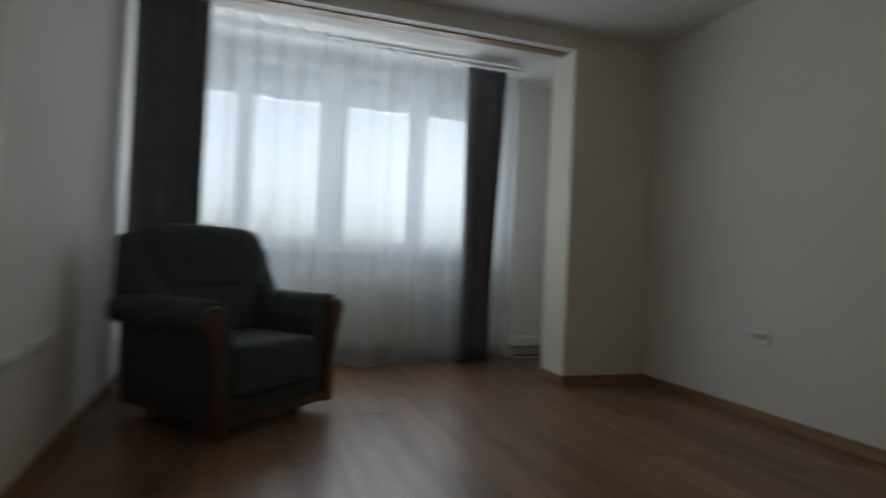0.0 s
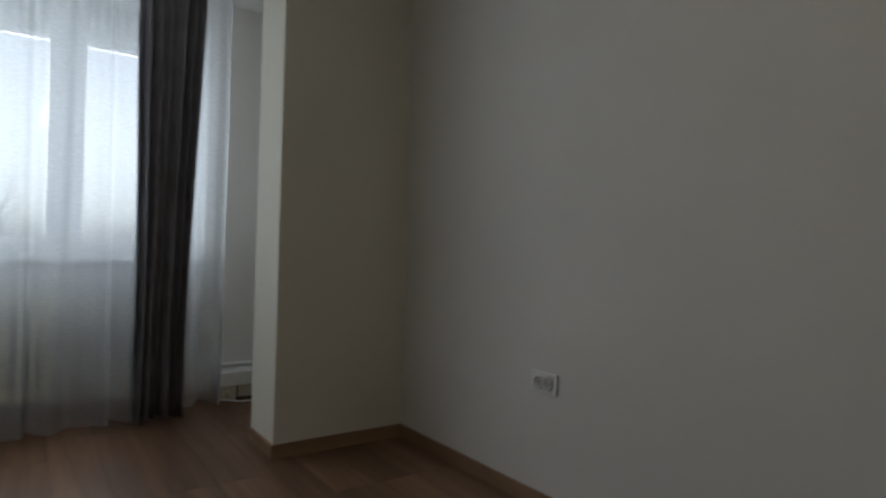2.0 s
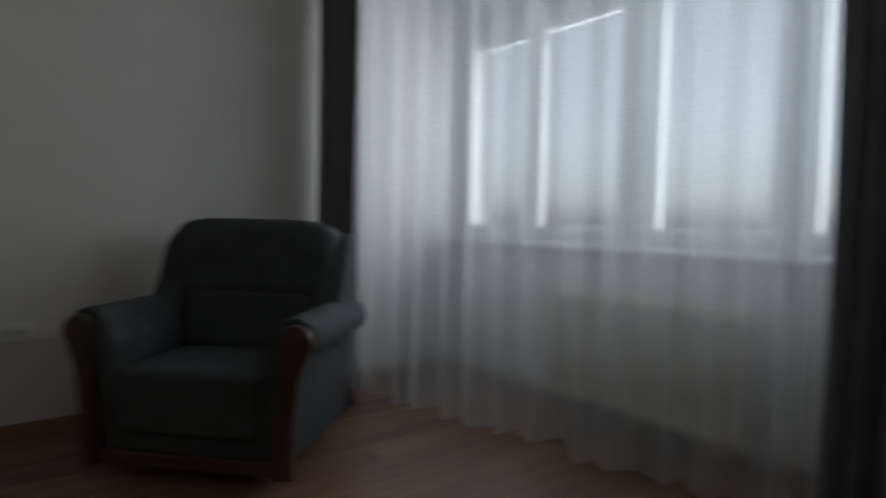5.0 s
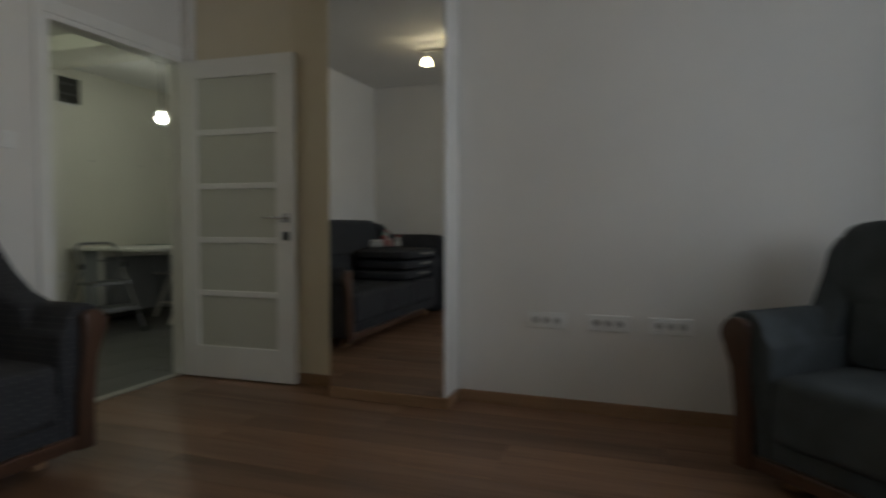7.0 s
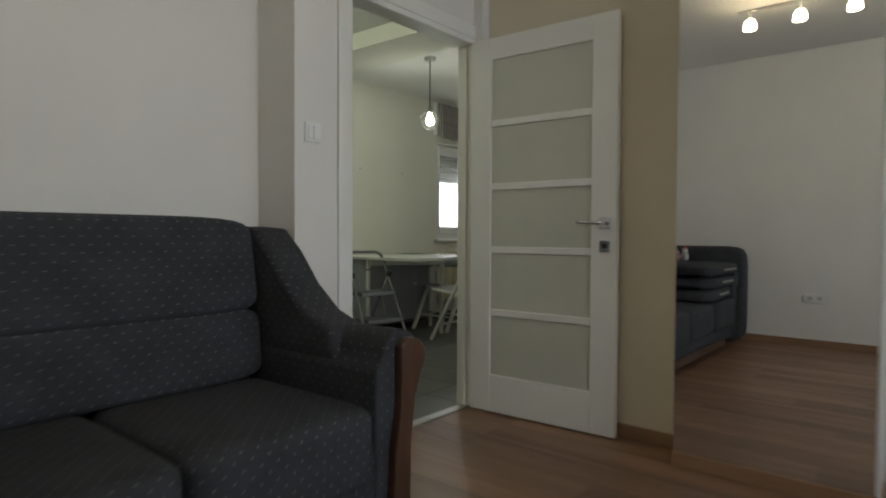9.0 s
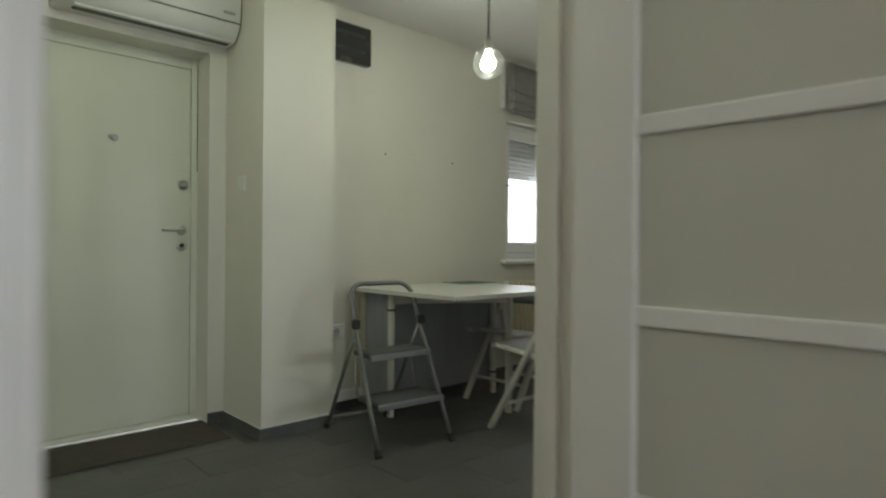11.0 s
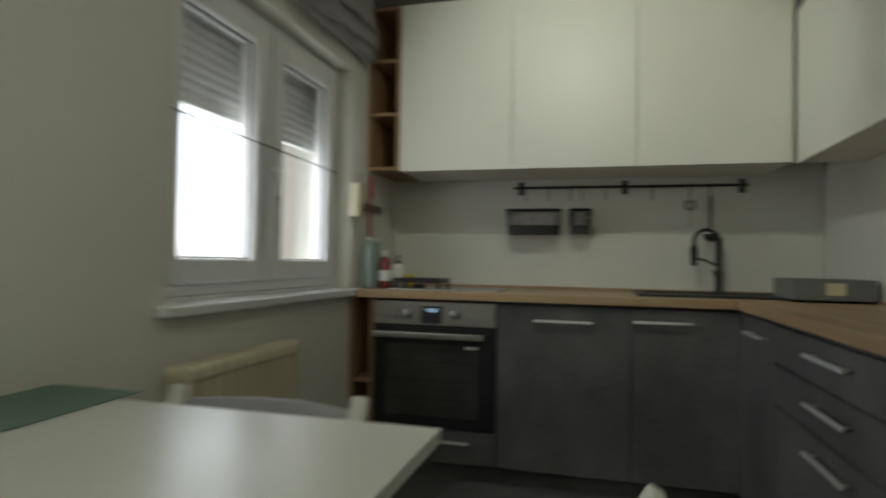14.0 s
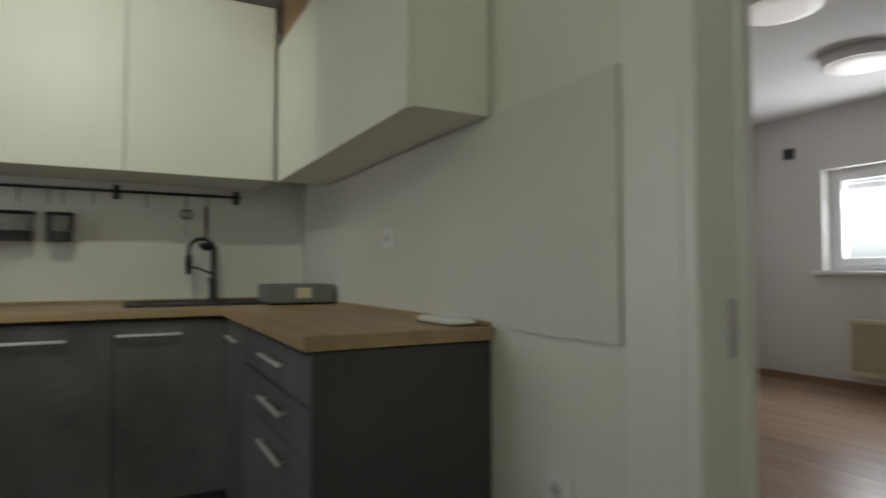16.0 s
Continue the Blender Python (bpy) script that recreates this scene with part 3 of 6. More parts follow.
curtain("sheer_curtain", (-0.02, 4.56, 2.95, 5.19, 0.03, 2.50, 17, 0.06, 4), SHEER, "white sheer voile curtain across the whole loggia window")
curtain("dark_curtain", (-0.02, 4.42, 0.40, 4.44, 0.02, 2.50, 6, 0.04, 7), CURTAIN_DARK, "dark grey curtain hanging beside the armchair", 0.004)
curtain("dark_curtain", (2.398, 5.03, 2.763, 5.05, 0.012, 2.50, 6, 0.05, 9, 0.35), CURTAIN_DARK, "dark grey curtain hanging beside the pier", 0.004, 0.22)
rail = thing("curtain_rail", pose(0, 0, 0), "white double curtain rail on the loggia ceiling", "curtain rail")
part("track", B(WX + 0.01, 2.92, 4.425, 4.465, 2.515, 2.54, 0.004), PVC, rail)
part("track", B(WX + 0.01, 2.92, 5.02, 5.06, 2.515, 2.54, 0.004), PVC, rail)
solid("trim_beam", boxes((WX, 2.87, NY + 0.08, NY + 0.17, 2.43, 2.444)), SKIRT_WOOD_X, "tan strip under the white beam")


def radiator(name, n, m, w, h, d, label):
    r = thing(name, m, label, "radiator")
    for i in range(n):
        bm = bmesh.new()
        x = (i - (n - 1) / 2) * w
        for y in (-d * 0.33, 0, d * 0.33):
            box(bm, x - w * 0.27, x + w * 0.27, y - d * 0.12, y + d * 0.12, 0.04, h - 0.04, 0.009)
        for z0, z1 in ((h - 0.055, h), (0, 0.055)):
            box(bm, x - w * 0.40, x + w * 0.40, -d / 2, d / 2, z0, z1, 0.018, 3)
        for z in (0.03, h - 0.03):
            tube(bm, [(x - w * 0.5, 0, z), (x + w * 0.5, 0, z)], 0.020, 10)
        part("section", bm, RAD_CREAM, r)
    for s in (-1, 1):
        part("bracket", T([(s * n * w * 0.3, d * 0.2, h * 0.8), (s * n * w * 0.3, d / 2 + 0.08, h * 0.8)], 0.008), PVC, r)
        part("bracket", T([(s * n * w * 0.3, d * 0.2, 0.03), (s * n * w * 0.3, d / 2 + 0.08, 0.03)], 0.008), PVC, r)
    return r


r0 = radiator("radiator", 17, pose(1.55, 5.28, 0.13), 0.06, 0.55, 0.12, "cream cast radiator behind the sheer curtain")
part("valve_pipe", T([(0.51, 0, 0.03), (0.57, 0, 0.03), (0.57, 0, -0.125)], 0.011), PVC, r0)


def pipe_box():
    t = thing("pipe_box", pose(3.16, 5.32, 0), "white pipe box with a loose cable on the loggia floor", "pipe box")
    part("casing", B(-0.22, 0.30, -0.06, 0.09, 0.10, 0.19, 0.008), PLASTIC, t)
    part("lower_panel", B(-0.10, 0.30, -0.035, 0.08, 0.02, 0.102, 0.006), CREAM_BOARD, t, "cream lower panel")
    part("foot_block", B(-0.20, -0.105, -0.03, 0.07, 0.0, 0.102, 0.008), CREAM_BOARD, t)
    part("foot_block", B(0.20, 0.28, -0.03, 0.05, 0.0, 0.022, 0.004), CREAM_BOARD, t)
    part("valve", T([(-0.155, -0.03, 0.05), (-0.155, -0.06, 0.05)], [0.018, 0.013], 12), BEIGE_PLASTIC, t, "beige pipe valve")
    part("pipe", T([(-0.26, 0.02, 0.20), (-0.20, 0.02, 0.20)], 0.012), PLASTIC, t)
    part("pipe", T([(-0.26, 0.02, 0.225), (0.32, 0.02, 0.225)], 0.012), PLASTIC, t)
    part("cable", T([(-0.24, -0.02, 0.02), (-0.1, -0.10, 0.008), (0.05, -0.11, 0.008), (0.2, -0.09, 0.008), (0.3, -0.03, 0.02)], 0.005), PLASTIC, t)


pipe_box()

# ---- living room door ----
t = thing("door_1_frame", pose(0, 0, 0), "white lacquered door casing round the living room door", "door frame", kind="structure")
for nm, a in (("jamb", (0.0, 0.014, -0.095, 0.012, 0, 2.03)), ("jamb", (0.892, 0.912, -0.095, 0.012, 0, 2.03)), ("head", (0.014, 0.892, -0.095, 0.012, 2.0, 2.03)),
              ("casing", (-0.058, 0.0, 0.001, 0.016, 0, 2.09)), ("casing", (0.912, 0.972, 0.001, 0.016, 0, 2.10)), ("casing", (0.0, 0.912, 0.001, 0.016, 2.03, 2.10)),
              ("casing", (-0.07, 0.0, -0.096, -0.081, 0, 2.10)), ("casing", (0.912, 0.972, -0.096, -0.081, 0, 2.10)), ("casing", (0.0, 0.912, -0.096, -0.081, 2.03, 2.10)),
              ("stop", (0.882, 0.894, -0.06, -0.03, 0, 2.0)), ("stop", (0.014, 0.024, -0.06, -0.03, 0, 2.0))):
    part(nm, B(*a, 0.003), DOOR_WHITE, t)
for z in (0.25, 1.0, 1.75):
    part("hinge", T([(0.026, 0.022, z), (0.026, 0.022, z + 0.09)], 0.008), CHROME, t, "chrome hinge")
part("threshold", B(0.0, 0.892, -0.06, 0.0, -0.002, 0.008, 0.003), STEEL, t, "thin metal threshold strip")


def lever(parent, flip=1, mat=CHROME):
    h = part("handle", box(bmesh.new(), -0.027, 0.027, -0.008, 0.0, -0.027, 0.027, 0.002), mat, parent, "chrome lever handle")
    part("spindle", T([(0, -0.008, 0), (0, -0.05, 0)], 0.009), mat, h)
    part("grip", T([(0, -0.048, 0), (-0.03 * flip, -0.052, 0.001), (-0.08 * flip, -0.05, 0.003), (-0.125 * flip, -0.046, 0.004)], [0.009, 0.009, 0.008, 0.006]), mat, h)
    return h


def glazed_door():
    # local: hinge at the origin, leaf along +x, its room side towards -y
    d = thing("door_1", pose(0.045, 0.02, 0.008, 0, 0, 90 + 2.2), "open white door with five frosted panes in line", "door", kind="structure")
    W, HH, D = 0.82, 1.99, 0.04
    part("stile", B(0, 0.125, 0, D, 0, HH, 0.003), DOOR_WHITE, d)
    part("stile", B(W - 0.125, W, 0, D, 0, HH, 0.003), DOOR_WHITE, d)
    part("rail", B(0.125, W - 0.125, 0, D, HH - 0.115, HH, 0.003), DOOR_WHITE, d)
    part("rail", B(0.125, W - 0.125, 0, D, 0, 0.20, 0.003), DOOR_WHITE, d)
    zs = [0.20 + (HH - 0.315) * i / 5 for i in range(6)]
    for z in zs[1:5]:
        part("rail", B(0.125, W - 0.125, 0.004, D - 0.004, z - 0.018, z + 0.018, 0.004), DOOR_WHITE, d)
    for i in range(5):
        part("pane", B(0.126, W - 0.126, 0.014, 0.026, zs[i] + (0.018 if i else 0), zs[i + 1] - (0.018 if i < 4 else 0)), FROST, d, "frosted glass pane")
    h = lever(d)
    h.matrix_basis = pose(W - 0.053, 0.0, 1.008)
    k = part("lock_plate", box(bmesh.new(), -0.027, 0.027, -0.008, 0.0, -0.027, 0.027, 0.002), CHROME, d, "square chrome key plate")
    k.matrix_basis = pose(W - 0.053, 0.0, 0.899)
    part("keyhole", box(bmesh.new(), -0.011, 0.011, -0.0105, -0.006, -0.012, 0.012, 0.001), BLACK, k)
    h2 = lever(d)
    h2.matrix_basis = pose(W - 0.062, D, 1.03) @ pose(0, 0, 0, 0, 180, 180)


glazed_door()


def switch(m, label, n=1, group=""):
    s = thing("light_switch", m, label, "switch", group)
    part("plate", B(-0.04, 0.04, -0.010, 0.0, -0.04, 0.04, 0.004), PLASTIC, s)
    for i in range(n):
        w = 0.054 / n
        part("rocker", B(-0.027 + i * w + 0.001, -0.027 + (i + 1) * w - 0.001, -0.015, -0.009, -0.027, 0.027, 0.002), PLASTIC, s)
    return s


def outlet(m, n, label, group="", pitch=0.071):
    """A wide plate with n round sockets; the front looks to -y."""
    w = pitch * n + 0.036
    s = thing("power_outlet", m, label, "socket", group)
    part("plate", B(-w / 2, w / 2, -0.010, 0.0, -0.042, 0.042, 0.004), PLASTIC, s)
    for i in range(n):
        x = (i - (n - 1) / 2) * pitch
        bm = lathe([(0.021, 0.0), (0.024, 0.0), (0.026, 0.004), (0.0205, 0.004), (0.020, -0.006), (0, -0.006)], 20)
        bm.transform(pose(x, -0.011, 0, 90))
        k = part("socket", bm, PLASTIC, s)
        # flat grey disc painted as the recess's shade; the plate has no hole
        part("shaded_recess", T([(x, -0.0095, 0), (x, -0.0112, 0)], 0.0198, 18), SOCKET_RECESS_SHADE, k)
        for dx in (-0.009, 0.009):
            part("pin_hole", T([(x + dx, -0.0105, 0), (x + dx, -0.0122, 0)], 0.0034, 8), BLACK_PLASTIC, k)
    return s


switch(pose(1.105, 0.0, 1.374, 0, 0, 180), "white double rocker switch beside the living room door", 2)
for y in (2.34, 2.655, 2.955):
    outlet(pose(WX, y, 0.475, 0, 0, 90), 3, "white triple socket plate low on the wall", "sockets on the west wall", 0.056)
outlet(pose(EX, 3.088, 0.497, 0, 0, -90), 2, "white double socket low on the plain wall", "", 0.052)
outlet(pose(EX, 1.2, 0.42, 0, 0, -90), 2, "white double socket beside the sofa")

# ---- mirror column ----
t = thing("mirror_panel", pose(0, 0, 0), "tall wall mirror on a shallow white boxed column", "mirror")
part("column", B(WX + 0.001, 0.128, 1.15, 1.85, 0.062, H - 0.002, 0.006), WHITE_WALL, t)
part("plinth", B(WX + 0.001, 0.145, 1.146, 1.856, 0, 0.062, 0.004), SKIRT_WOOD, t, "oak plinth")
part("mirror_glass", B(0.130, 0.138, 1.152, 1.835, 0.063, H - 0.004, 0.001), MIRROR, t, "clear silvered mirror")
part("edge_strip", B(0.128, 0.146, 1.836, 1.852, 0.063, H - 0.004, 0.004), PVC, t, "white corner strip")
solid("wall_west_cream", boxes((WX, WX + 0.003, 0.07, 1.148, 0.066, H - 0.001)), CREAM_WALL, "cream painted wall beside the door", "wall")

# ---- sofa and armchair ----


def arm_profile(hh, out):
    """Rolled arm seen from the front: x outward, z up."""
    pts = [(0.0, 0.10), (out * 0.55, 0.10)]
    pts += [(out * 0.62, 0.30), (out * 0.72, hh - 0.14)]
    cx, cz, r = out * 0.62, hh - 0.085, 0.085
    for a in range(-40, 200, 20):
        pts.append((cx + r * math.cos(radians(a)), cz + r * math.sin(radians(a))))
    pts.append((0.0, hh - 0.12))
    return pts


def seat(name, w, d, cloth, m, label, category, seats):
    """A padded seat with rolled arms and wooden facings; it looks to -y and stands on z = 0."""
    s = thing(name, m, label, category)
    arm, sh = 0.16, 0.43
    bt, bw = (0.955, 0.10) if seats == 1 else (0.985, 0.06)
    inner = w - 2 * arm
    part("base", B(-w / 2 + arm * 0.6, w / 2 - arm * 0.6, -d / 2 + 0.03, d / 2 - 0.06, 0.075, 0.30, 0.02), cloth, s)
    rail_ = part("front_rail", B(-w / 2 + (0.10 if seats == 1 else 0.46), w / 2 - 0.10, -d / 2 + 0.0, -d / 2 + 0.035, 0.06, 0.115, 0.008), MAHOGANY_X, s, "red-brown wooden front rail")
    cw = inner / seats
    for i in range(seats):
        x = -inner / 2 + cw * (i + 0.5)
        part("seat_cushion", cushion(cw - 0.006, d - 0.19, 0.25, (x, -0.10, sh - 0.125), 11, 14, 0.010), cloth, s)
        if i:
            continue
        x = 0
        bm = cushion(inner + 0.004, 0.20, 0.27, (0, 0, 0), 9, 14, 0.0)
        bm.transform(pose(x, d / 2 - 0.16, 0.55, -8))
        part("lower_back_cushion", bm, cloth, s)
        if seats == 1:
            bm = cushion(w - 0.13, 0.25, 0.37, (0, 0, 0), 5, 14, 0.0)
            bm.transform(pose(x, d / 2 - 0.105, 0.81, -9))
        else:
            bm = cushion(inner + 0.004, 0.22, 0.36, (0, 0, 0), 9, 16, 0.0)
            bm.transform(pose(x, d / 2 - 0.115, 0.83, -10))
        part("upper_back_cushion", bm, cloth, s)
    part("backrest", prism([(d / 2 - 0.16, 0.1), (d / 2 - 0.12, bt - 0.085), (d / 2 - 0.03, bt), (d / 2 + 0.03, bt - 0.025), (d / 2 + 0.02, 0.1)], -w / 2 + bw, w / 2 - bw, "x", 0.03), cloth, s)
    for k in (-1, 1):
        prof = [(k * (w / 2 - arm + px), pz) for px, pz in arm_profile(0.65, arm + 0.03)]
        a = part("armrest", prism(prof, -d / 2 + 0.022, d / 2 - 0.05, "y", 0.012), cloth, s)
        f = [(k * (w / 2 - arm + px), pz) for px, pz in ((arm * 0.30, 0.055), (arm * 0.78, 0.055), (arm * 0.80, 0.28), (arm * 0.92, 0.43))]
        cx, cz, r = arm * 0.82, 0.56, 0.066
        for ang in range(-40, 160, 20):
            f.append((k * (w / 2 - arm + cx + r * math.cos(radians(ang))), cz + r * math.sin(radians(ang))))
        f += [(k * (w / 2 - arm + px), pz) for px, pz in ((arm * 0.52, 0.50), (arm * 0.50, 0.40), (arm * 0.36, 0.27))]
        if seats == 1 or k > 0:
            part("arm_facing", prism(f, -d / 2 - 0.012, -d / 2 + 0.024, "y", 0.007), MAHOGANY, a, "carved red-brown wooden arm facing")
        # side of the back, sloping down to the arm
        part("back_side", prism([(d / 2 + a_, b_) for a_, b_ in ((-0.36, 0.55), (-0.27, 0.64), (-0.20, 0.77), (-0.16, 0.88), (-0.10, 0.93), (-0.01, 0.94), (0.01, 0.5), (-0.3, 0.45))] if seats == 1 else [(d / 2 - 0.66, 0.52), (d / 2 - 0.62, 0.64), (d / 2 - 0.49, 0.685), (d / 2 - 0.37, 0.775), (d / 2 - 0.26, 0.90), (d / 2 - 0.16, 0.98), (d / 2 - 0.01, 0.99), (d / 2 + 0.01, 0.5)], k * (w / 2 - arm * 0.95), k * (w / 2 - (0.01 if seats == 1 else -0.016)), "x", 0.03), cloth, s)
    for x in (-w / 2 + 0.2, w / 2 - 0.2):
        for y in (-d / 2 + 0.12, d / 2 - 0.1):
            part("foot", B(x - 0.03, x + 0.03, y - 0.03, y + 0.03, 0, 0.076, 0.006), SKIRT_WOOD, s, "small pale wooden foot")
    return s


seat("armchair", 0.92, 0.71, ARMCHAIR_CLOTH, pose(0.615, 3.725, 0, 0, 0, 44), "dark petrol upholstered armchair with wooden arm facings", "armchair", 1)
seat("sofa", 2.12, 0.87, SOFA_CLOTH, pose(2.265, 0.235, 0, 0, 0, 180), "dark navy dotted three-seat sofa with wooden trim", "sofa", 3)


def loose_cushion(m, w, d, h, label, group):
    c = thing("loose_cushion", m, label, "cushion", group)
    part("cover", cushion(w, d, h, (0, 0, h / 2), 6.0, 12), SOFA_CLOTH, c)
    part("zip_strip", B(-0.08, 0.24, d / 2 - 0.004, d / 2 + 0.002, h * 0.42, h * 0.60, 0.002), ZIP_PALE, c, "pale zip strip along the seam")
    return c


ZIP_PALE = material("pale_zip_tape", (0.24, 0.225, 0.205), 0.8, var=0.1, scale=30)
for i, z in enumerate((0.435, 0.535, 0.635)):
    loose_cushion(pose(2.745 + 0.015 * (i % 2), 0.37 + 0.02 * (i % 3), z, 0, 0, 2 * (i % 3) - 2), 0.79, 0.60, 0.10, "dark dotted spare cushion in a pile on the sofa", "cushion pile on the sofa")


def plush_toy(x, y, z, size, color, label, hat=None):
    """A small soft figure-less toy: a padded body with a round top and a cap."""
    bm = cushion(size, size * 0.8, size, (0, 0, size * 0.5), 2.6, 6)
    top = cushion(size * 0.72, size * 0.66, size * 0.72, (0.006, 0.004, size * 1.18), 2.2, 5)
    me = bpy.data.meshes.new("top")
    top.to_mesh(me)
    bm.from_mesh(me)
    top.free()
    t = thing("plush_toy", pose(x, y, z, 0, 0, 40 * x), label, "plush toy", "toys on the sofa")
    part("body", bm, color, t)
    if hat:
        part("cap", lathe([(size * 0.30, size * 1.35), (size * 0.33, size * 1.42), (size * 0.16, size * 1.75), (0, size * 2.0)], 14), hat, t, "small coloured cap")


PLUSH_WHITE = material("white_plush", (0.52, 0.50, 0.48), 0.95, var=0.15, scale=40, bump=0.6, bscale=250)
PLUSH_PINK = material("pink_plush", (0.46, 0.25, 0.25), 0.95, var=0.15, scale=40, bump=0.6, bscale=250)
PLUSH_GREEN = material("green_plush", (0.20, 0.32, 0.25), 0.95, var=0.15, scale=40, bump=0.6, bscale=250)
PLUSH_RED = material("red_plush", (0.36, 0.10, 0.09), 0.95, var=0.15, scale=40, bump=0.6, bscale=250)
for k in range(4):
    plush_toy(2.68 + 0.07 * k, 0.16 + 0.008 * (k % 2), 0.735, 0.055, PLUSH_WHITE, "small white plush toy in a row on the cushions")
plush_toy(2.955, 0.24, 0.735, 0.06, PLUSH_PINK, "small pink plush toy on the cushion pile")
plush_toy(2.995, 0.15, 0.735, 0.085, PLUSH_RED, "small red plush toy with a green cap on the cushions", PLUSH_GREEN)
plush_toy(3.085, 0.13, 0.735, 0.10, PLUSH_WHITE, "white plush toy with a pink cap on the cushions", PLUSH_PINK)
plush_toy(3.08, 0.27, 0.735, 0.07, PLUSH_WHITE, "small white plush toy with a red cap on the cushions", PLUSH_RED)

ob = part("upright_mattress", cushion(0.17, 0.92, 0.86, (0, 0, 0.431), 9, 10), SOFA_CLOTH, None, "dark dotted folding mattress standing beside the sofa")
ob.matrix_basis = pose(3.465, 0.23, 0)
tagged(ob, "", "mattress")

# ---- track lights in the living room ----


def track_light():
    t = thing("track_light", pose(2.09, 1.55, H, 0, 0, 90), "ceiling track with four lit opal spot shades", "ceiling light")
    part("bar", B(-0.64, 0.40, -0.012, 0.012, -0.085, -0.068, 0.003), STEEL, t)
    part("canopy", lathe([(0, 0), (0.05, 0), (0.05, -0.02), (0.012, -0.026), (0.009, -0.072), (0, -0.072)], 20), STEEL, t)
    for i in range(4):
        x = -0.565 + i * 0.295
        sp = part("spot", T([(x, 0, -0.076), (x, 0.0, -0.14)], 0.008), STEEL, t)
        part("shade", lathe([(0.012, 0), (0.026, -0.004), (0.036, -0.03), (0.040, -0.065), (0.036, -0.068), (0, -0.06)], 18, (x, 0, -0.137)), LAMP_SHADE, sp, "lit opal glass shade")
    return t


track_light()

# ---- kitchen and hall ----
solid("ceiling_kitchen", boxes((KX, 1.19, -2.62, KN, KH, H - 0.002)), CEIL_WHITE, "white painted dropped kitchen ceiling", "ceiling")


def kitchen_window():
    o = Vector((-3.19, -2.50, 0.90))
    w = thing("window_2", pose(*o), "white plastic two-pane kitchen window with lowered roller shutters", "window", kind="structure")

    def P(name, bm, mat, parent=None, label=""):
        bm.transform(Matrix.Translation(-o))
        return part(name, bm, mat, parent or w, label)
    P("window_frame", frame_rect(bmesh.new(), -3.838, -2.547, 0.915, 1.998, 0.06, -2.56, -2.485), PVC)
    P("mullion", B(-3.225, -3.165, -2.555, -2.487, 0.976, 1.937, 0.004), PVC)
    for x0, x1 in ((-3.80, -3.213), (-3.177, -2.588)):
        s = P("sash", frame_rect(bmesh.new(), x0, x1, 0.955, 1.96, 0.085, -2.545, -2.47, 0.009), PVC)
        p = P("pane", B(x0 + 0.08, x1 - 0.08, -2.515, -2.505, 1.035, 1.88), PANE, s)
        p.visible_shadow = False
        P("gasket", frame_rect(bmesh.new(), x0 + 0.083, x1 - 0.083, 1.038, 1.877, 0.007, -2.504, -2.496, 0.0), BLACK_PLASTIC, s, "black rubber gasket")
        for z in (1.0, 1.86):
            xh = x0 - 0.006 if x0 < -3.5 else x1 + 0.006
            P("hinge", T([(xh, -2.468, z), (xh, -2.468, z + 0.06)], 0.007, 8), PVC, s)
    h = P("window_handle", B(-3.205, -3.178, -2.47, -2.455, 1.36, 1.43, 0.004), PVC)
    P("grip", T([(-3.192, -2.455, 1.40), (-3.192, -2.425, 1.40), (-3.192, -2.42, 1.385), (-3.185, -2.425, 1.29)], [0.009, 0.009, 0.010, 0.008], 8), PVC, h)
    P("window_sill", B(-3.90, -2.49, -2.475, -2.35, 0.868, 0.902, 0.008), PVC, None, "white window sill")
    P("sill_board", B(-3.84, -2.545, -2.56, -2.476, 0.900, 0.914), PVC)
    for x0, x1, z0 in ((-3.83, -3.20, 1.60), (-3.19, -2.555, 1.60)):
        sh = P("roller_shutter", B(x0, x1, -2.615, -2.590, z0 - 0.02, z0), SHUTTER, None, "lowered roller shutter with light slits")
        k = 0
        z = z0 + 0.002
        while z < 1.94:
            bm = bmesh.new()
            g = 0.0045 if k < 5 else 0.0015
            prof = [(-2.597, z + g), (-2.593, z + 0.014), (-2.594, z + 0.028), (-2.600, z + 0.0365), (-2.609, z + 0.0365), (-2.609, z + g)]
            a = [bm.verts.new((x0, py, pz)) for py, pz in prof]
            c = [bm.verts.new((x1, py, pz)) for py, pz in prof]
            for n in range(6):
                bm.faces.new((a[n], c[n], c[(n + 1) % 6], a[(n + 1) % 6]))
            bm.faces.new(a[::-1]), bm.faces.new(c)
            for j in range(17):
                xa = x0 + (x1 - x0) * (j + 0.3) / 17
                box(bm, xa, xa + (x1 - x0) * (0.52 if k < 5 else 0.98) / 17, -2.608, -2.598, z, z + g)
            P("slat", bm, SHUTTER, sh)
            z += 0.0368
            k += 1
    P("cord", T([(-3.80, -2.462, 1.475), (-3.55, -2.464, 1.482), (-3.19, -2.462, 1.486), (-2.9, -2.464, 1.49), (-2.59, -2.462, 1.50)], 0.003, 6), BLACK_PLASTIC, None, "thin cord stretched across the panes")


kitchen_window()


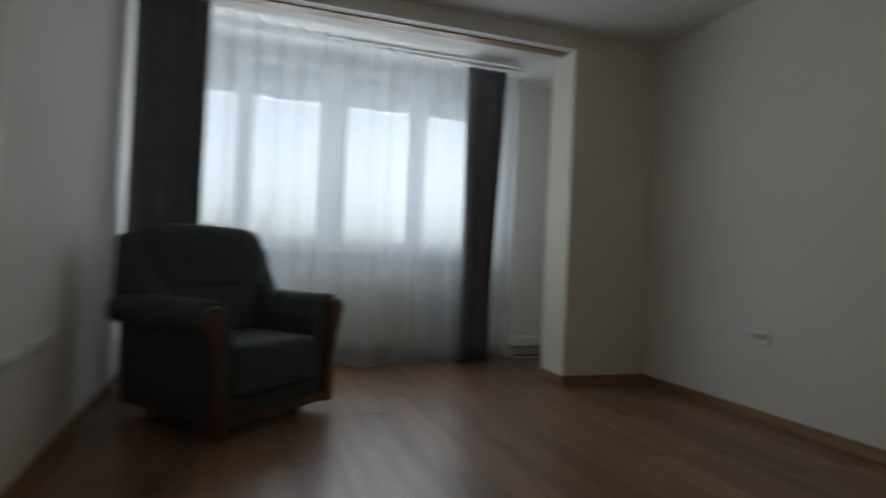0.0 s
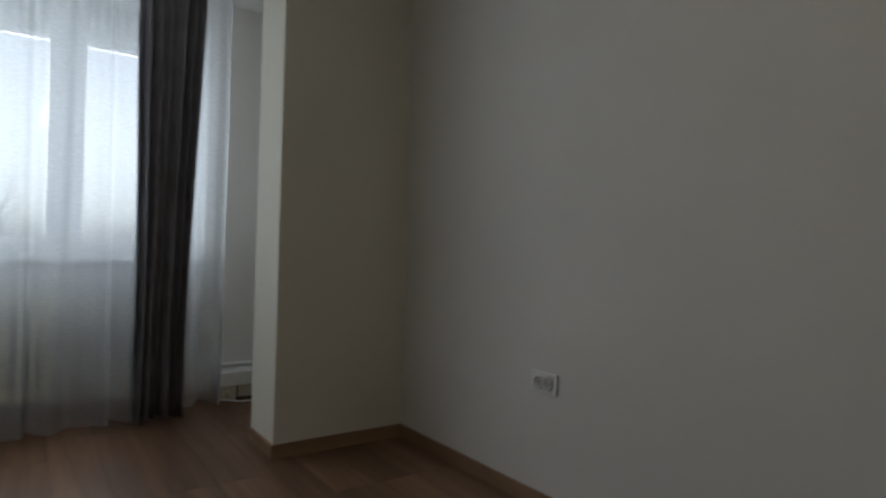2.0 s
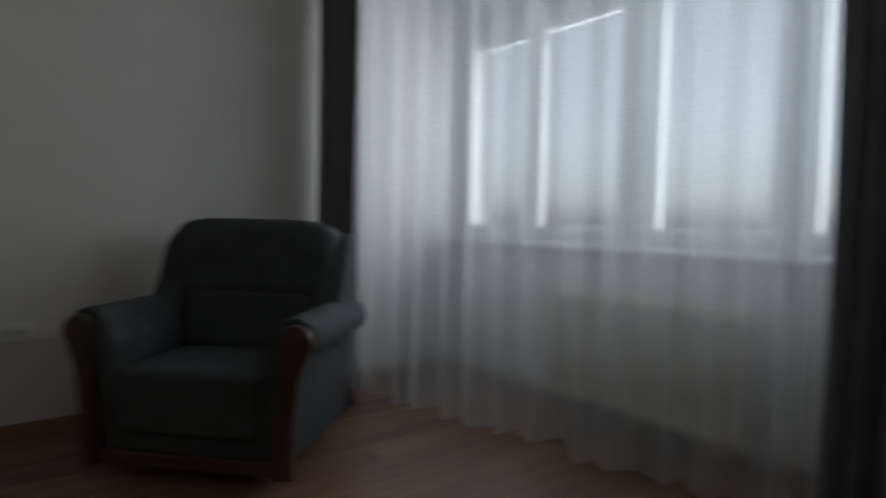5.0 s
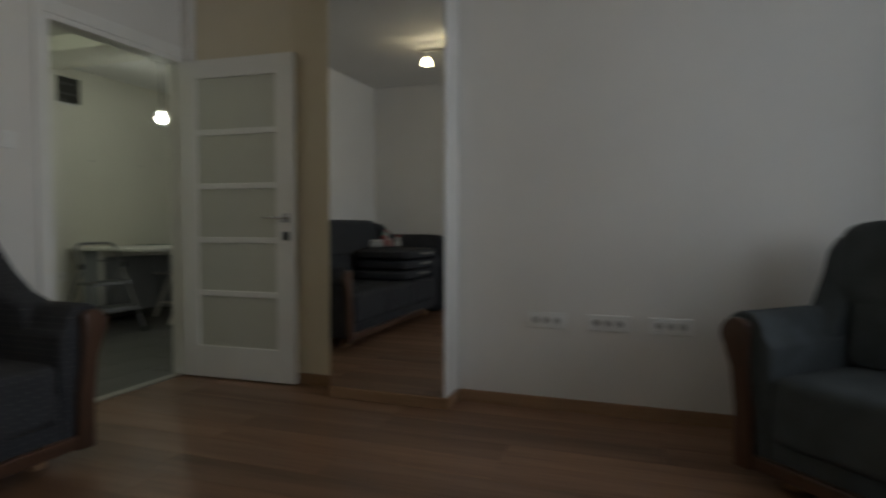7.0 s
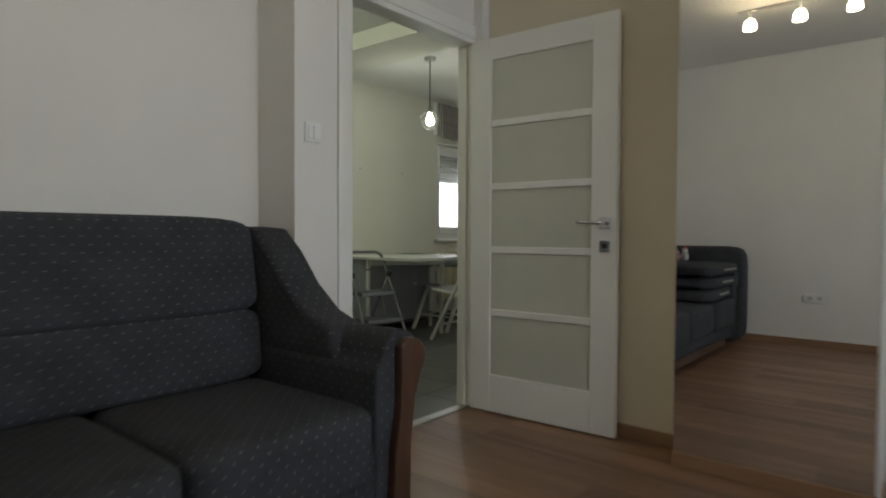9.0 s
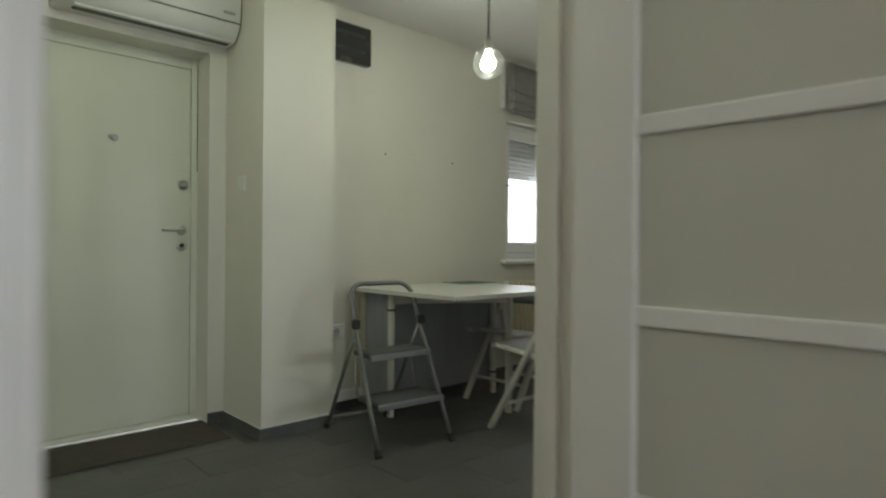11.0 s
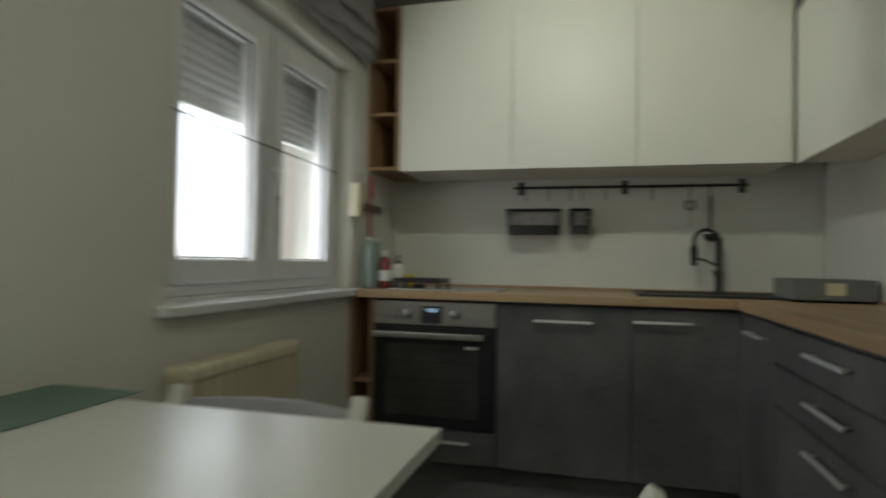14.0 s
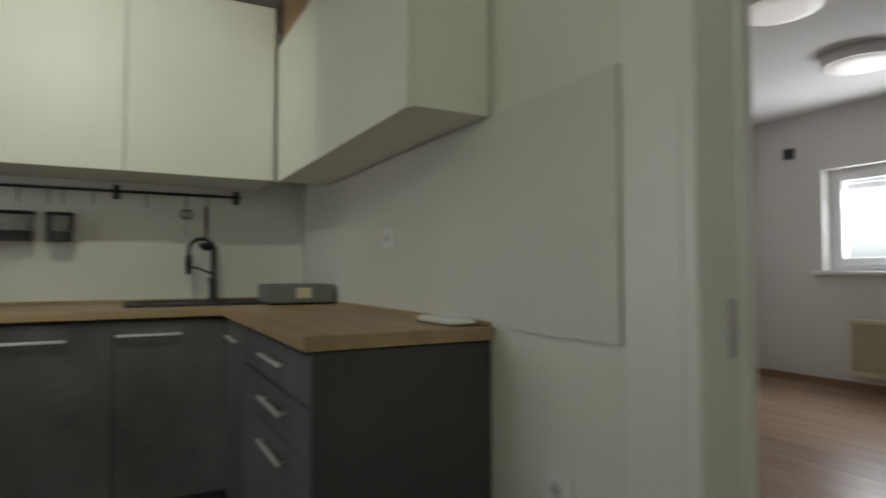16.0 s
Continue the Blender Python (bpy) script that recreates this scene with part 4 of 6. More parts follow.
def roman_blind():
    b = thing("roman_blind", pose(-3.225, KS, 2.44), "raised grey fabric roman blind over the kitchen window", "blind")
    part("headrail", B(-0.73, 0.73, 0.004, 0.05, -0.012, 0.016, 0.004), PVC, b)
    W, nu = 0.725, 40
    # (profile as out, down), outermost first: the flat top cloth, then the stacked folds
    folds = ([(0.052, 0.0), (0.060, -0.10), (0.070, -0.185), (0.084, -0.215), (0.078, -0.232), (0.064, -0.222), (0.050, -0.10), (0.044, 0.0)],
             [(0.060, -0.20), (0.074, -0.25), (0.080, -0.30), (0.074, -0.318), (0.062, -0.31), (0.054, -0.25)],
             [(0.052, -0.21), (0.066, -0.30), (0.072, -0.345), (0.066, -0.362), (0.054, -0.352), (0.046, -0.28)],
             [(0.040, -0.22), (0.052, -0.33), (0.058, -0.372), (0.050, -0.388), (0.040, -0.376), (0.032, -0.28)])
    for i, prof in enumerate(folds):
        bm = bmesh.new()
        rings = []
        for k in range(nu + 1):
            u = k / nu
            x = -W + 2 * W * u + 0.006 * math.sin(i * 2.1)
            ring = []
            for py, pz in prof:
                lo = min(1, max(0, -pz / 0.38))
                dz = lo * (0.010 * math.sin(6.3 * u * 2.2 + i * 1.9) + 0.005 * math.sin(u * 41 + i * 3))
                dy = lo * (0.008 * math.sin(u * 13 + i) + 0.004 * math.sin(u * 33 + 2 * i))
                ring.append(bm.verts.new((x, py + dy, pz + dz)))
            rings.append(ring)
        m = len(prof)
        for a, c in zip(rings, rings[1:]):
            for j in range(m):
                bm.faces.new((a[j], a[(j + 1) % m], c[(j + 1) % m], c[j])).smooth = True
        bm.faces.new(rings[0]), bm.faces.new(rings[-1][::-1])
        bmesh.ops.recalc_face_normals(bm, faces=bm.faces)
        part("fold", bm, BLIND_GREY, b)
    for x in (0.70, 0.735):
        part("cord", T([(x, 0.085, -0.01), (x, 0.09, -0.30), (x + 0.004, 0.085, -0.52)], 0.0022, 6), PLASTIC, b, "white pull cord")
    for z in (-0.16, -0.27):
        part("cord_wheel", T([(0.727, 0.02, z), (0.755, 0.02, z)], 0.020, 12), PLASTIC, b)
    part("side_bracket", B(0.738, 0.75, 0.002, 0.045, -0.36, 0.0, 0.003), PVC, b)


roman_blind()
radiator("radiator", 11, pose(-2.792, -2.315, 0.20, 0, 0, 180), 0.058, 0.54, 0.09, "cream cast radiator under the kitchen window")


def entrance_door():
    # local x runs from the lock side, door face looks to +y
    d = thing("door_2", pose(-0.30, -2.80, 0.0), "closed white entrance door with steel fittings", "door", kind="structure")
    part("leaf", B(0.035, 0.865, -0.045, 0.0, 0.025, 2.0, 0.004), EDOOR_WHITE, d)
    for a in ((0.0, 0.035, -0.05, 0.012, 0, 2.06), (0.865, 0.90, -0.05, 0.012, 0, 2.06), (0.035, 0.865, -0.05, 0.012, 2.0, 2.06)):
        part("jamb", B(*a, 0.003), EDOOR_WHITE, d)
    part("threshold", B(0.0, 0.9, -0.05, 0.03, 0.0, 0.025, 0.004), EDOOR_WHITE, d)
    part("gap", B(0.0, 0.004, 0.0121, 0.0135, 1.42, 2.03), BLACK_PLASTIC, d, "dark gap between the frame and the wall")
    pl = lathe([(0.0, 0.0), (0.027, 0.0), (0.027, 0.006), (0.024, 0.009), (0, 0.009)], 24)
    pl.transform(pose(0.085, 0, 1.08, -90))
    h = part("handle", pl, STEEL, d, "brushed steel lever handle")
    part("grip", T([(0.085, 0.005, 1.08), (0.085, 0.045, 1.08), (0.095, 0.052, 1.08), (0.20, 0.052, 1.08)], 0.0095), STEEL, h)
    pl = lathe([(0.0, 0.0), (0.029, 0.0), (0.029, 0.008), (0.022, 0.012), (0, 0.012)], 24)
    pl.transform(pose(0.085, 0, 0.993, -90))
    k = part("lock_cylinder", pl, STEEL, d, "round steel lock escutcheon")
    part("keyway", T([(0.085, 0.009, 0.993), (0.085, 0.0135, 0.993)], 0.013, 16), BLACK, k)
    pl = lathe([(0.0, 0.0), (0.027, 0.0), (0.027, 0.006), (0.016, 0.008), (0.014, 0.022), (0, 0.022)], 24)
    pl.transform(pose(0.075, 0, 1.335, -90))
    part("thumb_turn", pl, STEEL, d, "steel thumb turn")
    pl = lathe([(0.0, 0.0), (0.018, 0.0), (0.018, 0.008), (0.010, 0.012), (0, 0.010)], 20)
    pl.transform(pose(0.43, 0, 1.56, -90))
    v = part("spy_hole", pl, STEEL, d, "steel spy hole")
    part("cover", T([(0.442, 0.010, 1.557), (0.458, 0.016, 1.566)], 0.009), STEEL, v)


entrance_door()
mat_ = thing("doormat", pose(0.12, -2.50, 0.001), "flat brown-grey doormat before the entrance door", "doormat")
part("rug", B(-0.42, 0.42, -0.20, 0.20, 0, 0.009, 0.003), DOORMAT, mat_)


def air_conditioner():
    a = thing("air_conditioner", pose(0.02, -2.618, 2.10), "white wall-mounted air conditioner above the entrance", "air conditioner")
    prof = [(0.0, 0.30), (0.0, 0.0), (0.12, 0.0), (0.17, 0.03), (0.205, 0.09), (0.21, 0.22), (0.195, 0.28), (0.16, 0.30)]
    part("body", prism(prof, -0.408, 0.44, "x", 0.012), PLASTIC, a)
    part("flap", B(-0.385, 0.36, 0.125, 0.155, -0.004, 0.004), PLASTIC, a)
    part("outlet_slot", B(-0.38, 0.36, 0.07, 0.122, -0.002, 0.006), BLACK_PLASTIC, a)
    part("front_seam", B(-0.40, 0.435, 0.206, 0.2125, 0.083, 0.087), BLACK_PLASTIC, a)
    part("name_plate", B(-0.37, -0.31, 0.2085, 0.2135, 0.125, 0.137), STEEL, a)


air_conditioner()
solid("wall_kitchen_beam", boxes((-0.82, -0.395, -2.162, KN, 2.34, KH)), KITCH_WALL, "white painted ceiling beam", "beam")


def vent():
    v = thing("fuse_box", pose(-1.035, KS, 2.235), "smoked dark fuse box cover high on the wall", "fuse box")
    part("frame", B(-0.18, 0.18, 0, 0.008, -0.131, 0.131, 0.002), PLASTIC, v)
    part("cover", B(-0.165, 0.165, 0.006, 0.055, -0.116, 0.116, 0.006), SMOKED, v)
    for z in (-0.04, 0.055):
        part("switch_row", B(-0.12, 0.12, 0.054, 0.0565, z - 0.01, z + 0.01), BLACK_PLASTIC, v)
    part("latch", B(-0.171, -0.163, 0.03, 0.05, -0.01, 0.01, 0.002), PLASTIC, v)


vent()


def pendant():
    p = thing("pendant_lamp", pose(-1.207, -1.36, KH - 0.0), "clear glass globe pendant with a lit bulb", "pendant lamp")
    part("canopy", lathe([(0, 0), (0.05, 0), (0.05, -0.022), (0.044, -0.026), (0, -0.026)], 24), STEEL, p)
    part("cable", T([(0, 0, -0.02), (0, 0, -0.43)], 0.0045, 8), BLACK, p)
    part("lamp_holder", lathe([(0, -0.42), (0.016, -0.42), (0.018, -0.47), (0, -0.47)], 16), STEEL, p)
    g = []
    for i in range(1, 20):
        a = math.pi * i / 19
        g.append((0.078 * math.sin(a) if i < 19 else 0, 0.078 * math.cos(a) - 0.535))
    gl = part("globe", lathe([(0.012, -0.457)] + g, 28), BULB_GLASS, p, "clear glass globe")
    gl.visible_shadow = False
    bl = [(0, -0.465), (0.014, -0.467), (0.016, -0.492), (0.028, -0.512), (0.035, -0.535), (0.028, -0.560), (0.012, -0.570), (0, -0.572)]
    part("bulb", lathe(bl, 20), BULB, p, "lit bulb")


pendant()


def spot(m, label):
    s = thing("ceiling_spot", m, label, "ceiling light")
    part("base", lathe([(0, 0), (0.04, 0), (0.04, -0.018), (0, -0.02)], 20), PLASTIC, s)
    b = lathe([(0, 0), (0.03, 0), (0.032, -0.07), (0.026, -0.072), (0, -0.06)], 20)
    b.transform(pose(0, 0, -0.03, 25))
    part("head", b, PLASTIC, s)


spot(pose(-2.75, -1.28, KH), "small white tilted ceiling spot, lit")
hl = thing("ceiling_lamp", pose(0.55, -1.25, KH), "round white hall ceiling lamp, lit", "ceiling light")
part("base", lathe([(0, 0), (0.11, 0), (0.11, -0.018), (0, -0.02)], 24), PLASTIC, hl)

# wall details
for x, z in ((-1.36, 1.60), (-1.96, 1.60)):
    tagged(part("wall_plug", T([(x, KS - 0.004, z), (x, KS + 0.003, z)], 0.006, 8), BLACK_PLASTIC, None, "dark plug hole in the painted wall"), "", "wall plug", "plug holes")
switch(pose(-0.394, -2.40, 1.33, 0, 0, 90), "white switch on the side of the column", 1)
outlet(pose(-0.955, KS, 0.48, 0, 0, 180), 2, "white double socket low beside the table")
outlet(pose(-3.21, KN, 1.19), 1, "white socket above the worktop")
outlet(pose(-2.16, KN, 0.53), 1, "white socket beside the base units")
conduit = tagged(part("pipe_cover", B(-1.20, -0.833, KS, KS + 0.05, 0.06, 0.12, 0.006), PLASTIC, None, "white pipe cover along the wall foot"), "", "pipe cover")

# ---- kitchen units ----
HANDLE = material("satin_aluminium", (0.82, 0.82, 0.81), 0.45, 0.7, var=0.03, scale=30)
XF, XU = -3.848, -4.04      # fronts of the base and wall units on the west wall
YF, YU = -0.605, -0.35      # fronts on the north wall


def bar_handle(parent, x, y, z, along, length, out):
    """A flat metal bar on two posts. along 'y': on a west front, along 'x': on a north front."""
    if along == "y":
        h = part("handle", B(x + 0.022, x + 0.034, y - length / 2, y + length / 2, z - 0.006, z + 0.006, 0.002), HANDLE, parent, "brushed steel bar handle")
        for s in (-1, 1):
            part("post", B(x, x + 0.026, y + s * length * 0.42 - 0.004, y + s * length * 0.42 + 0.004, z - 0.004, z + 0.004), STEEL, h)
    else:
        h = part("handle", B(x - length / 2, x + length / 2, y - 0.034, y - 0.022, z - 0.006, z + 0.006, 0.002), HANDLE, parent, "brushed steel bar handle")
        for s in (-1, 1):
            part("post", B(x + s * length * 0.42 - 0.004, x + s * length * 0.42 + 0.004, y - 0.026, y, z - 0.004, z + 0.004), STEEL, h)
    return h


def base_unit(name, y0, y1, label):
    u = thing(name, pose(0, 0, 0), label, "cabinet", "base cabinets")
    part("carcass", B(KX + 0.01, XF - 0.02, y0 + 0.001, y1 - 0.001, 0.09, 0.858), CABINET_SIDE, u)
    part("plinth", B(XF - 0.075, XF - 0.058, y0 + 0.001, y1 - 0.001, 0.0, 0.089), CABINET_DARK, u)
    dr = part("door", B(XF - 0.019, XF, y0 + 0.002, y1 - 0.002, 0.085, 0.845, 0.0015), CABINET_DARK, u)
    return u, dr


u, dr = base_unit("base_cabinet", -1.65, -1.05, "dark concrete-look base cabinet with one door")
bar_handle(dr, XF, -1.35, 0.78, "y", 0.26, 1)
u, dr = base_unit("base_cabinet", -1.05, -0.60, "dark concrete-look sink base cabinet with one door")
bar_handle(dr, XF, -0.92, 0.792, "y", 0.25, 1)

u = thing("open_shelf", pose(0, 0, 0), "narrow open oak shelf beside the oven", "shelf")
part("side", B(KX + 0.01, XF, KS + 0.004, KS + 0.022, 0.0, 0.858), OAK_SHELF, u)
part("side", B(KX + 0.01, XF, -2.292, -2.275, 0.0, 0.858), OAK_SHELF, u)
part("back", B(KX + 0.01, KX + 0.02, KS + 0.022, -2.292, 0.0, 0.858), OAK_SHELF, u)
for z in (0.08, 0.44):
    part("shelf", B(KX + 0.02, XF - 0.004, KS + 0.022, -2.292, z, z + 0.018), OAK_SHELF, u)


def oven():
    o = thing("oven", pose(0, 0, 0), "built-in stainless steel oven with a black glass door", "oven")
    y0, y1 = -2.272, -1.654
    part("housing", B(KX + 0.02, XF - 0.02, y0, y1, 0.09, 0.858), CABINET_SIDE, o)
    part("control_panel", B(XF - 0.02, XF + 0.003, y0 + 0.005, y1 - 0.005, 0.735, 0.848, 0.003), STEEL, o, "stainless steel control panel")
    part("display", B(XF + 0.001, XF + 0.006, -2.026, -1.92, 0.745, 0.828, 0.001), BLACK_PLASTIC, o)
    for i, w in enumerate((0.010, 0.010, 0.010, 0.010)):
        y = -1.995 + i * 0.014
        part("digit", B(XF + 0.0055, XF + 0.0066, y, y + w, 0.80, 0.817), DISPLAY, o, "lit clock digit")
    for y in (-2.095, -1.855):
        k = lathe([(0, 0.026), (0.016, 0.026), (0.019, 0.020), (0.020, 0.002), (0.024, 0), (0, 0)], 24)
        k.transform(pose(XF + 0.003, y, 0.79, 0, 90, 0))
        part("knob", k, KNOB_GREY, o, "steel knob")
    d = part("oven_door", B(XF - 0.02, XF + 0.004, y0 + 0.005, y1 - 0.005, 0.245, 0.728, 0.003), OVEN_GLASS, o, "black glass oven door")
    part("inner_window", B(XF + 0.0035, XF + 0.0055, y0 + 0.075, y1 - 0.085, 0.30, 0.645), OVEN_WINDOW, d, "tinted oven window")
    for z in (0.38, 0.47, 0.56):
        part("rack_line", B(XF + 0.0053, XF + 0.0059, y0 + 0.09, y1 - 0.10, z, z + 0.003), OVEN_GLASS, d)
    part("handle", B(XF + 0.03, XF + 0.048, y0 + 0.012, y1 - 0.06, 0.675, 0.703, 0.004), STEEL, d, "wide steel handle")
    for y in (y0 + 0.04, y1 - 0.09):
        part("handle_post", B(XF, XF + 0.032, y - 0.008, y + 0.008, 0.68, 0.698), STEEL, d)
    part("sticker", B(XF + 0.004, XF + 0.006, y1 - 0.15, y1 - 0.09, 0.628, 0.642), PLASTIC, d, "small white sticker")
    dd = part("drawer", B(XF - 0.02, XF, y0 + 0.005, y1 - 0.005, 0.085, 0.238, 0.002), CABINET_DARK, o)
    bar_handle(dd, XF, -1.90, 0.19, "y", 0.24, 1)
    part("plinth", B(XF - 0.075, XF - 0.058, y0, y1, 0.0, 0.085), CABINET_DARK, o)


oven()

# north leg of the kitchen
u = thing("base_cabinet", pose(0, 0, 0), "dark blank corner base cabinet with a handle", "cabinet", "base cabinets")
part("carcass", B(-3.86, -3.36, YF + 0.02, KN - 0.004, 0.09, 0.858), CABINET_SIDE, u)
dr = part("door", B(-3.868, -3.362, YF, YF + 0.019, 0.085, 0.845, 0.0015), CABINET_DARK, u)
bar_handle(dr, -3.56, YF, 0.785, "x", 0.24, 1)
part("plinth", B(-3.86, -3.36, YF + 0.058, YF + 0.075, 0, 0.089), CABINET_DARK, u)
u = thing("drawer_unit", pose(0, 0, 0), "dark concrete-look unit with three drawers", "cabinet")
part("carcass", B(-3.358, -2.478, YF + 0.02, KN - 0.004, 0.09, 0.858), CABINET_SIDE, u)
part("side_panel", B(-2.476, -2.458, YF - 0.001, KN - 0.002, 0.0, 0.858), CABINET_SIDE, u, "anthracite end panel")
part("plinth", B(-3.358, -2.478, YF + 0.058, YF + 0.075, 0, 0.089), CABINET_DARK, u)
for z0, z1 in ((0.715, 0.845), (0.575, 0.712), (0.085, 0.572)):
    dr = part("drawer", B(-3.356, -2.480, YF, YF + 0.019, z0 + 0.002, z1 - 0.002, 0.0015), CABINET_DARK, u)
    bar_handle(dr, -2.83, YF, {0.715: 0.797, 0.575: 0.66, 0.085: 0.523}[z0], "x", 0.28, 1)

w = thing("worktop", pose(0, 0, 0), "L-shaped oak-look kitchen worktop", "worktop")
part("slab", B(KX + 0.002, XF + 0.03, KS + 0.002, YF - 0.025, 0.862, 0.90, 0.003), OAK_TOP, w)
part("slab", B(KX + 0.002, -2.445, YF - 0.025, KN - 0.002, 0.862, 0.90, 0.003), OAK_TOP_X, w)
part("edge_strip", B(KX + 0.002, KX + 0.016, KS + 0.01, KN - 0.02, 0.90, 0.915, 0.002), OAK_TOP, w)
part("edge_strip", B(KX + 0.02, -2.46, KN - 0.018, KN - 0.002, 0.90, 0.912, 0.002), OAK_TOP_X, w)

# splash panels
s = thing("splash_panel", pose(0, 0, 0), "white wipe-clean splashback panels with a seam", "splashback")
part("panel", B(KX + 0.008, -3.885, KS + 0.0005, KS + 0.006, 0.915, 1.503), SPLASH, s)
# west split is added along the wall cabinets' shadow edge
part("panel", B(KX, KX + 0.006, KS + 0.008, KN - 0.008, 0.915, 1.205), SPLASH, s)
part("panel", B(KX, KX + 0.006, KS + 0.008, KN - 0.008, 1.208, 1.52), SPLASH, s)
part("panel", B(KX + 0.008, -2.443, KN - 0.006, KN - 0.0005, 0.913, 1.507), SPLASH, s)
part("panel", B(-2.443, -1.945, KN - 0.010, KN - 0.0005, 0.900, 1.507), SPLASH, s)

# wall units


def wall_unit(x0, x1, y0, y1, front, label):
    u = thing("wall_cabinet", pose(0, 0, 0), label, "cabinet", "white wall cabinets")
    if front == "x":
        part("carcass", B(x0, x1 - 0.02, y0 + 0.001, y1 - 0.001, 1.522, 2.394), CABINET_WHITE, u)
        part("door", B(x1 - 0.018, x1, y0 + 0.0025, y1 - 0.0025, 1.516, 2.399, 0.0015), CABINET_WHITE, u)
    else:
        part("carcass", B(x0 + 0.001, x1 - 0.001, y0 + 0.02, y1, 1.511, 2.185), CABINET_WHITE, u)
        part("door", B(x0 + 0.0025, x1 - 0.0025, y0, y0 + 0.018, 1.505, 2.19, 0.0015), CABINET_WHITE, u)
    return u


for y0, y1 in ((-2.222, -1.625), (-1.625, -1.025), (-1.025, -0.355)):
    wall_unit(KX + 0.008, XU, y0, y1, "x", "plain matt white wall cabinet")
wall_unit(XU + 0.02, -3.30, YU, KN - 0.008, "y", "plain matt white wall cabinet")
wall_unit(-3.30, -2.87, YU, KN - 0.008, "y", "plain matt white wall cabinet")
u = wall_unit(-2.87, -2.458, YU, KN - 0.008, "y", "plain matt white end wall cabinet")
part("filler", B(XU + 0.002, -2.46, YU + 0.03, KN - 0.002, 2.192, KH - 0.002), OAK_SHELF, u, "oak filler strip under the ceiling")
u = thing("wall_shelf", pose(0, 0, 0), "narrow open oak wall shelf beside the window", "shelf")
part("side", B(KX + 0.004, XU, KS + 0.003, KS + 0.018, 1.525, 2.399), OAK_SHELF, u)
part("side", B(KX + 0.004, XU, -2.239, -2.224, 1.525, 2.399), OAK_SHELF, u)
part("back", B(KX + 0.004, KX + 0.012, KS + 0.018, -2.239, 1.525, 2.399), OAK_SHELF, u)
for z in (1.525, 1.815, 2.10, 2.383):
    part("shelf", B(KX + 0.012, XU - 0.003, KS + 0.018, -2.239, z, z + 0.016), OAK_SHELF, u)

# rail with baskets
r = thing("utensil_rail", pose(0, 0, 0), "black kitchen rail with hooks on the splashback", "rail")
RX = KX + 0.045
part("bar", T([(RX, -1.665, 1.471), (RX, -0.45, 1.471)], 0.0075), BLACK, r)
for y in (-1.63, -1.06, -0.47):
    part("bracket", box(box(bmesh.new(), KX + 0.006, KX + 0.014, y - 0.016, y + 0.016, 1.433, 1.508, 0.003), KX + 0.01, RX + 0.01, y - 0.009, y + 0.009, 1.461, 1.483, 0.002), BLACK, r)
for y in (-1.60, -1.47, -1.35, -1.29, -1.16, -0.92, -0.73, -0.63):
    part("hook", T([(RX, y, 1.480), (RX + 0.008, y, 1.483), (RX + 0.012, y, 1.463), (RX + 0.010, y, 1.415), (RX + 0.014, y, 1.395), (RX + 0.022, y, 1.40)], 0.0028, 6), BLACK, r)


def wire_basket(y0, y1, z0, z1, label):
    b = thing("wire_basket", pose(0, 0, 0), label, "basket", "baskets on the rail")
    cx, rx, cy, ry = RX + 0.055, 0.05, (y0 + y1) / 2, (y1 - y0) / 2

    def loop(z, k=1.0):
        pts = []
        for i in range(28):
            a = 2 * math.pi * i / 28
            c, s_ = math.cos(a), math.sin(a)
            pts.append((cx + rx * k * math.copysign(abs(c) ** 0.6, c), cy + ry * k * math.copysign(abs(s_) ** 0.5, s_), z))
        return pts
    part("rim", T(loop(z1), 0.005, 6, True), BLACK, b)
    part("ring", T(loop(z0 + 0.045, 0.95), 0.003, 6, True), BLACK, b)
    bm = bmesh.new()
    lo, hi = loop(z0, 0.92), loop(z0 + 0.045, 0.945)
    a = [bm.verts.new(p) for p in lo]
    c = [bm.verts.new(p) for p in hi]
    for i in range(28):
        bm.faces.new((a[i], a[(i + 1) % 28], c[(i + 1) % 28], c[i]))
    bm.faces.new(a[::-1])
    part("tray", bm, BLACK, b)
    bm = bmesh.new()
    top, bot = loop(z1), loop(z0 + 0.045, 0.945)
    for i in range(0, 28):
        tube(bm, [bot[i], top[i]], 0.0013, 4)
        tube(bm, [bot[i], top[(i + 3) % 28]], 0.0010, 4)
    part("mesh", bm, BLACK, b)


wire_basket(-1.70, -1.395, 1.205, 1.340, "long black wire basket hanging from the rail")
wire_basket(-1.352, -1.238, 1.205, 1.340, "small black wire basket hanging from the rail")
ut = thing("kitchen_scissors", pose(0, 0, 0), "dark scissors hanging from a rail hook", "scissors")
part("blade", B(RX + 0.012, RX + 0.016, -0.738, -0.722, 1.25, 1.34, 0.001), STEEL, ut)
for s_ in (-1, 1):
    part("grip", T([(RX + 0.014, -0.73 + s_ * 0.012 + 0.014 * math.cos(a), 1.365 + 0.024 * math.sin(a)) for a in (2 * math.pi * i / 12 for i in range(12))], 0.004, 6, True), BLACK_PLASTIC, ut)
ut = thing("ladle", pose(0, 0, 0), "dark ladle with a brown handle hanging from the rail", "ladle")
part("handle", T([(RX + 0.014, -0.63, 1.41), (RX + 0.016, -0.63, 1.30), (RX + 0.02, -0.63, 1.22)], [0.009, 0.008, 0.004]), MAHOGANY, ut)
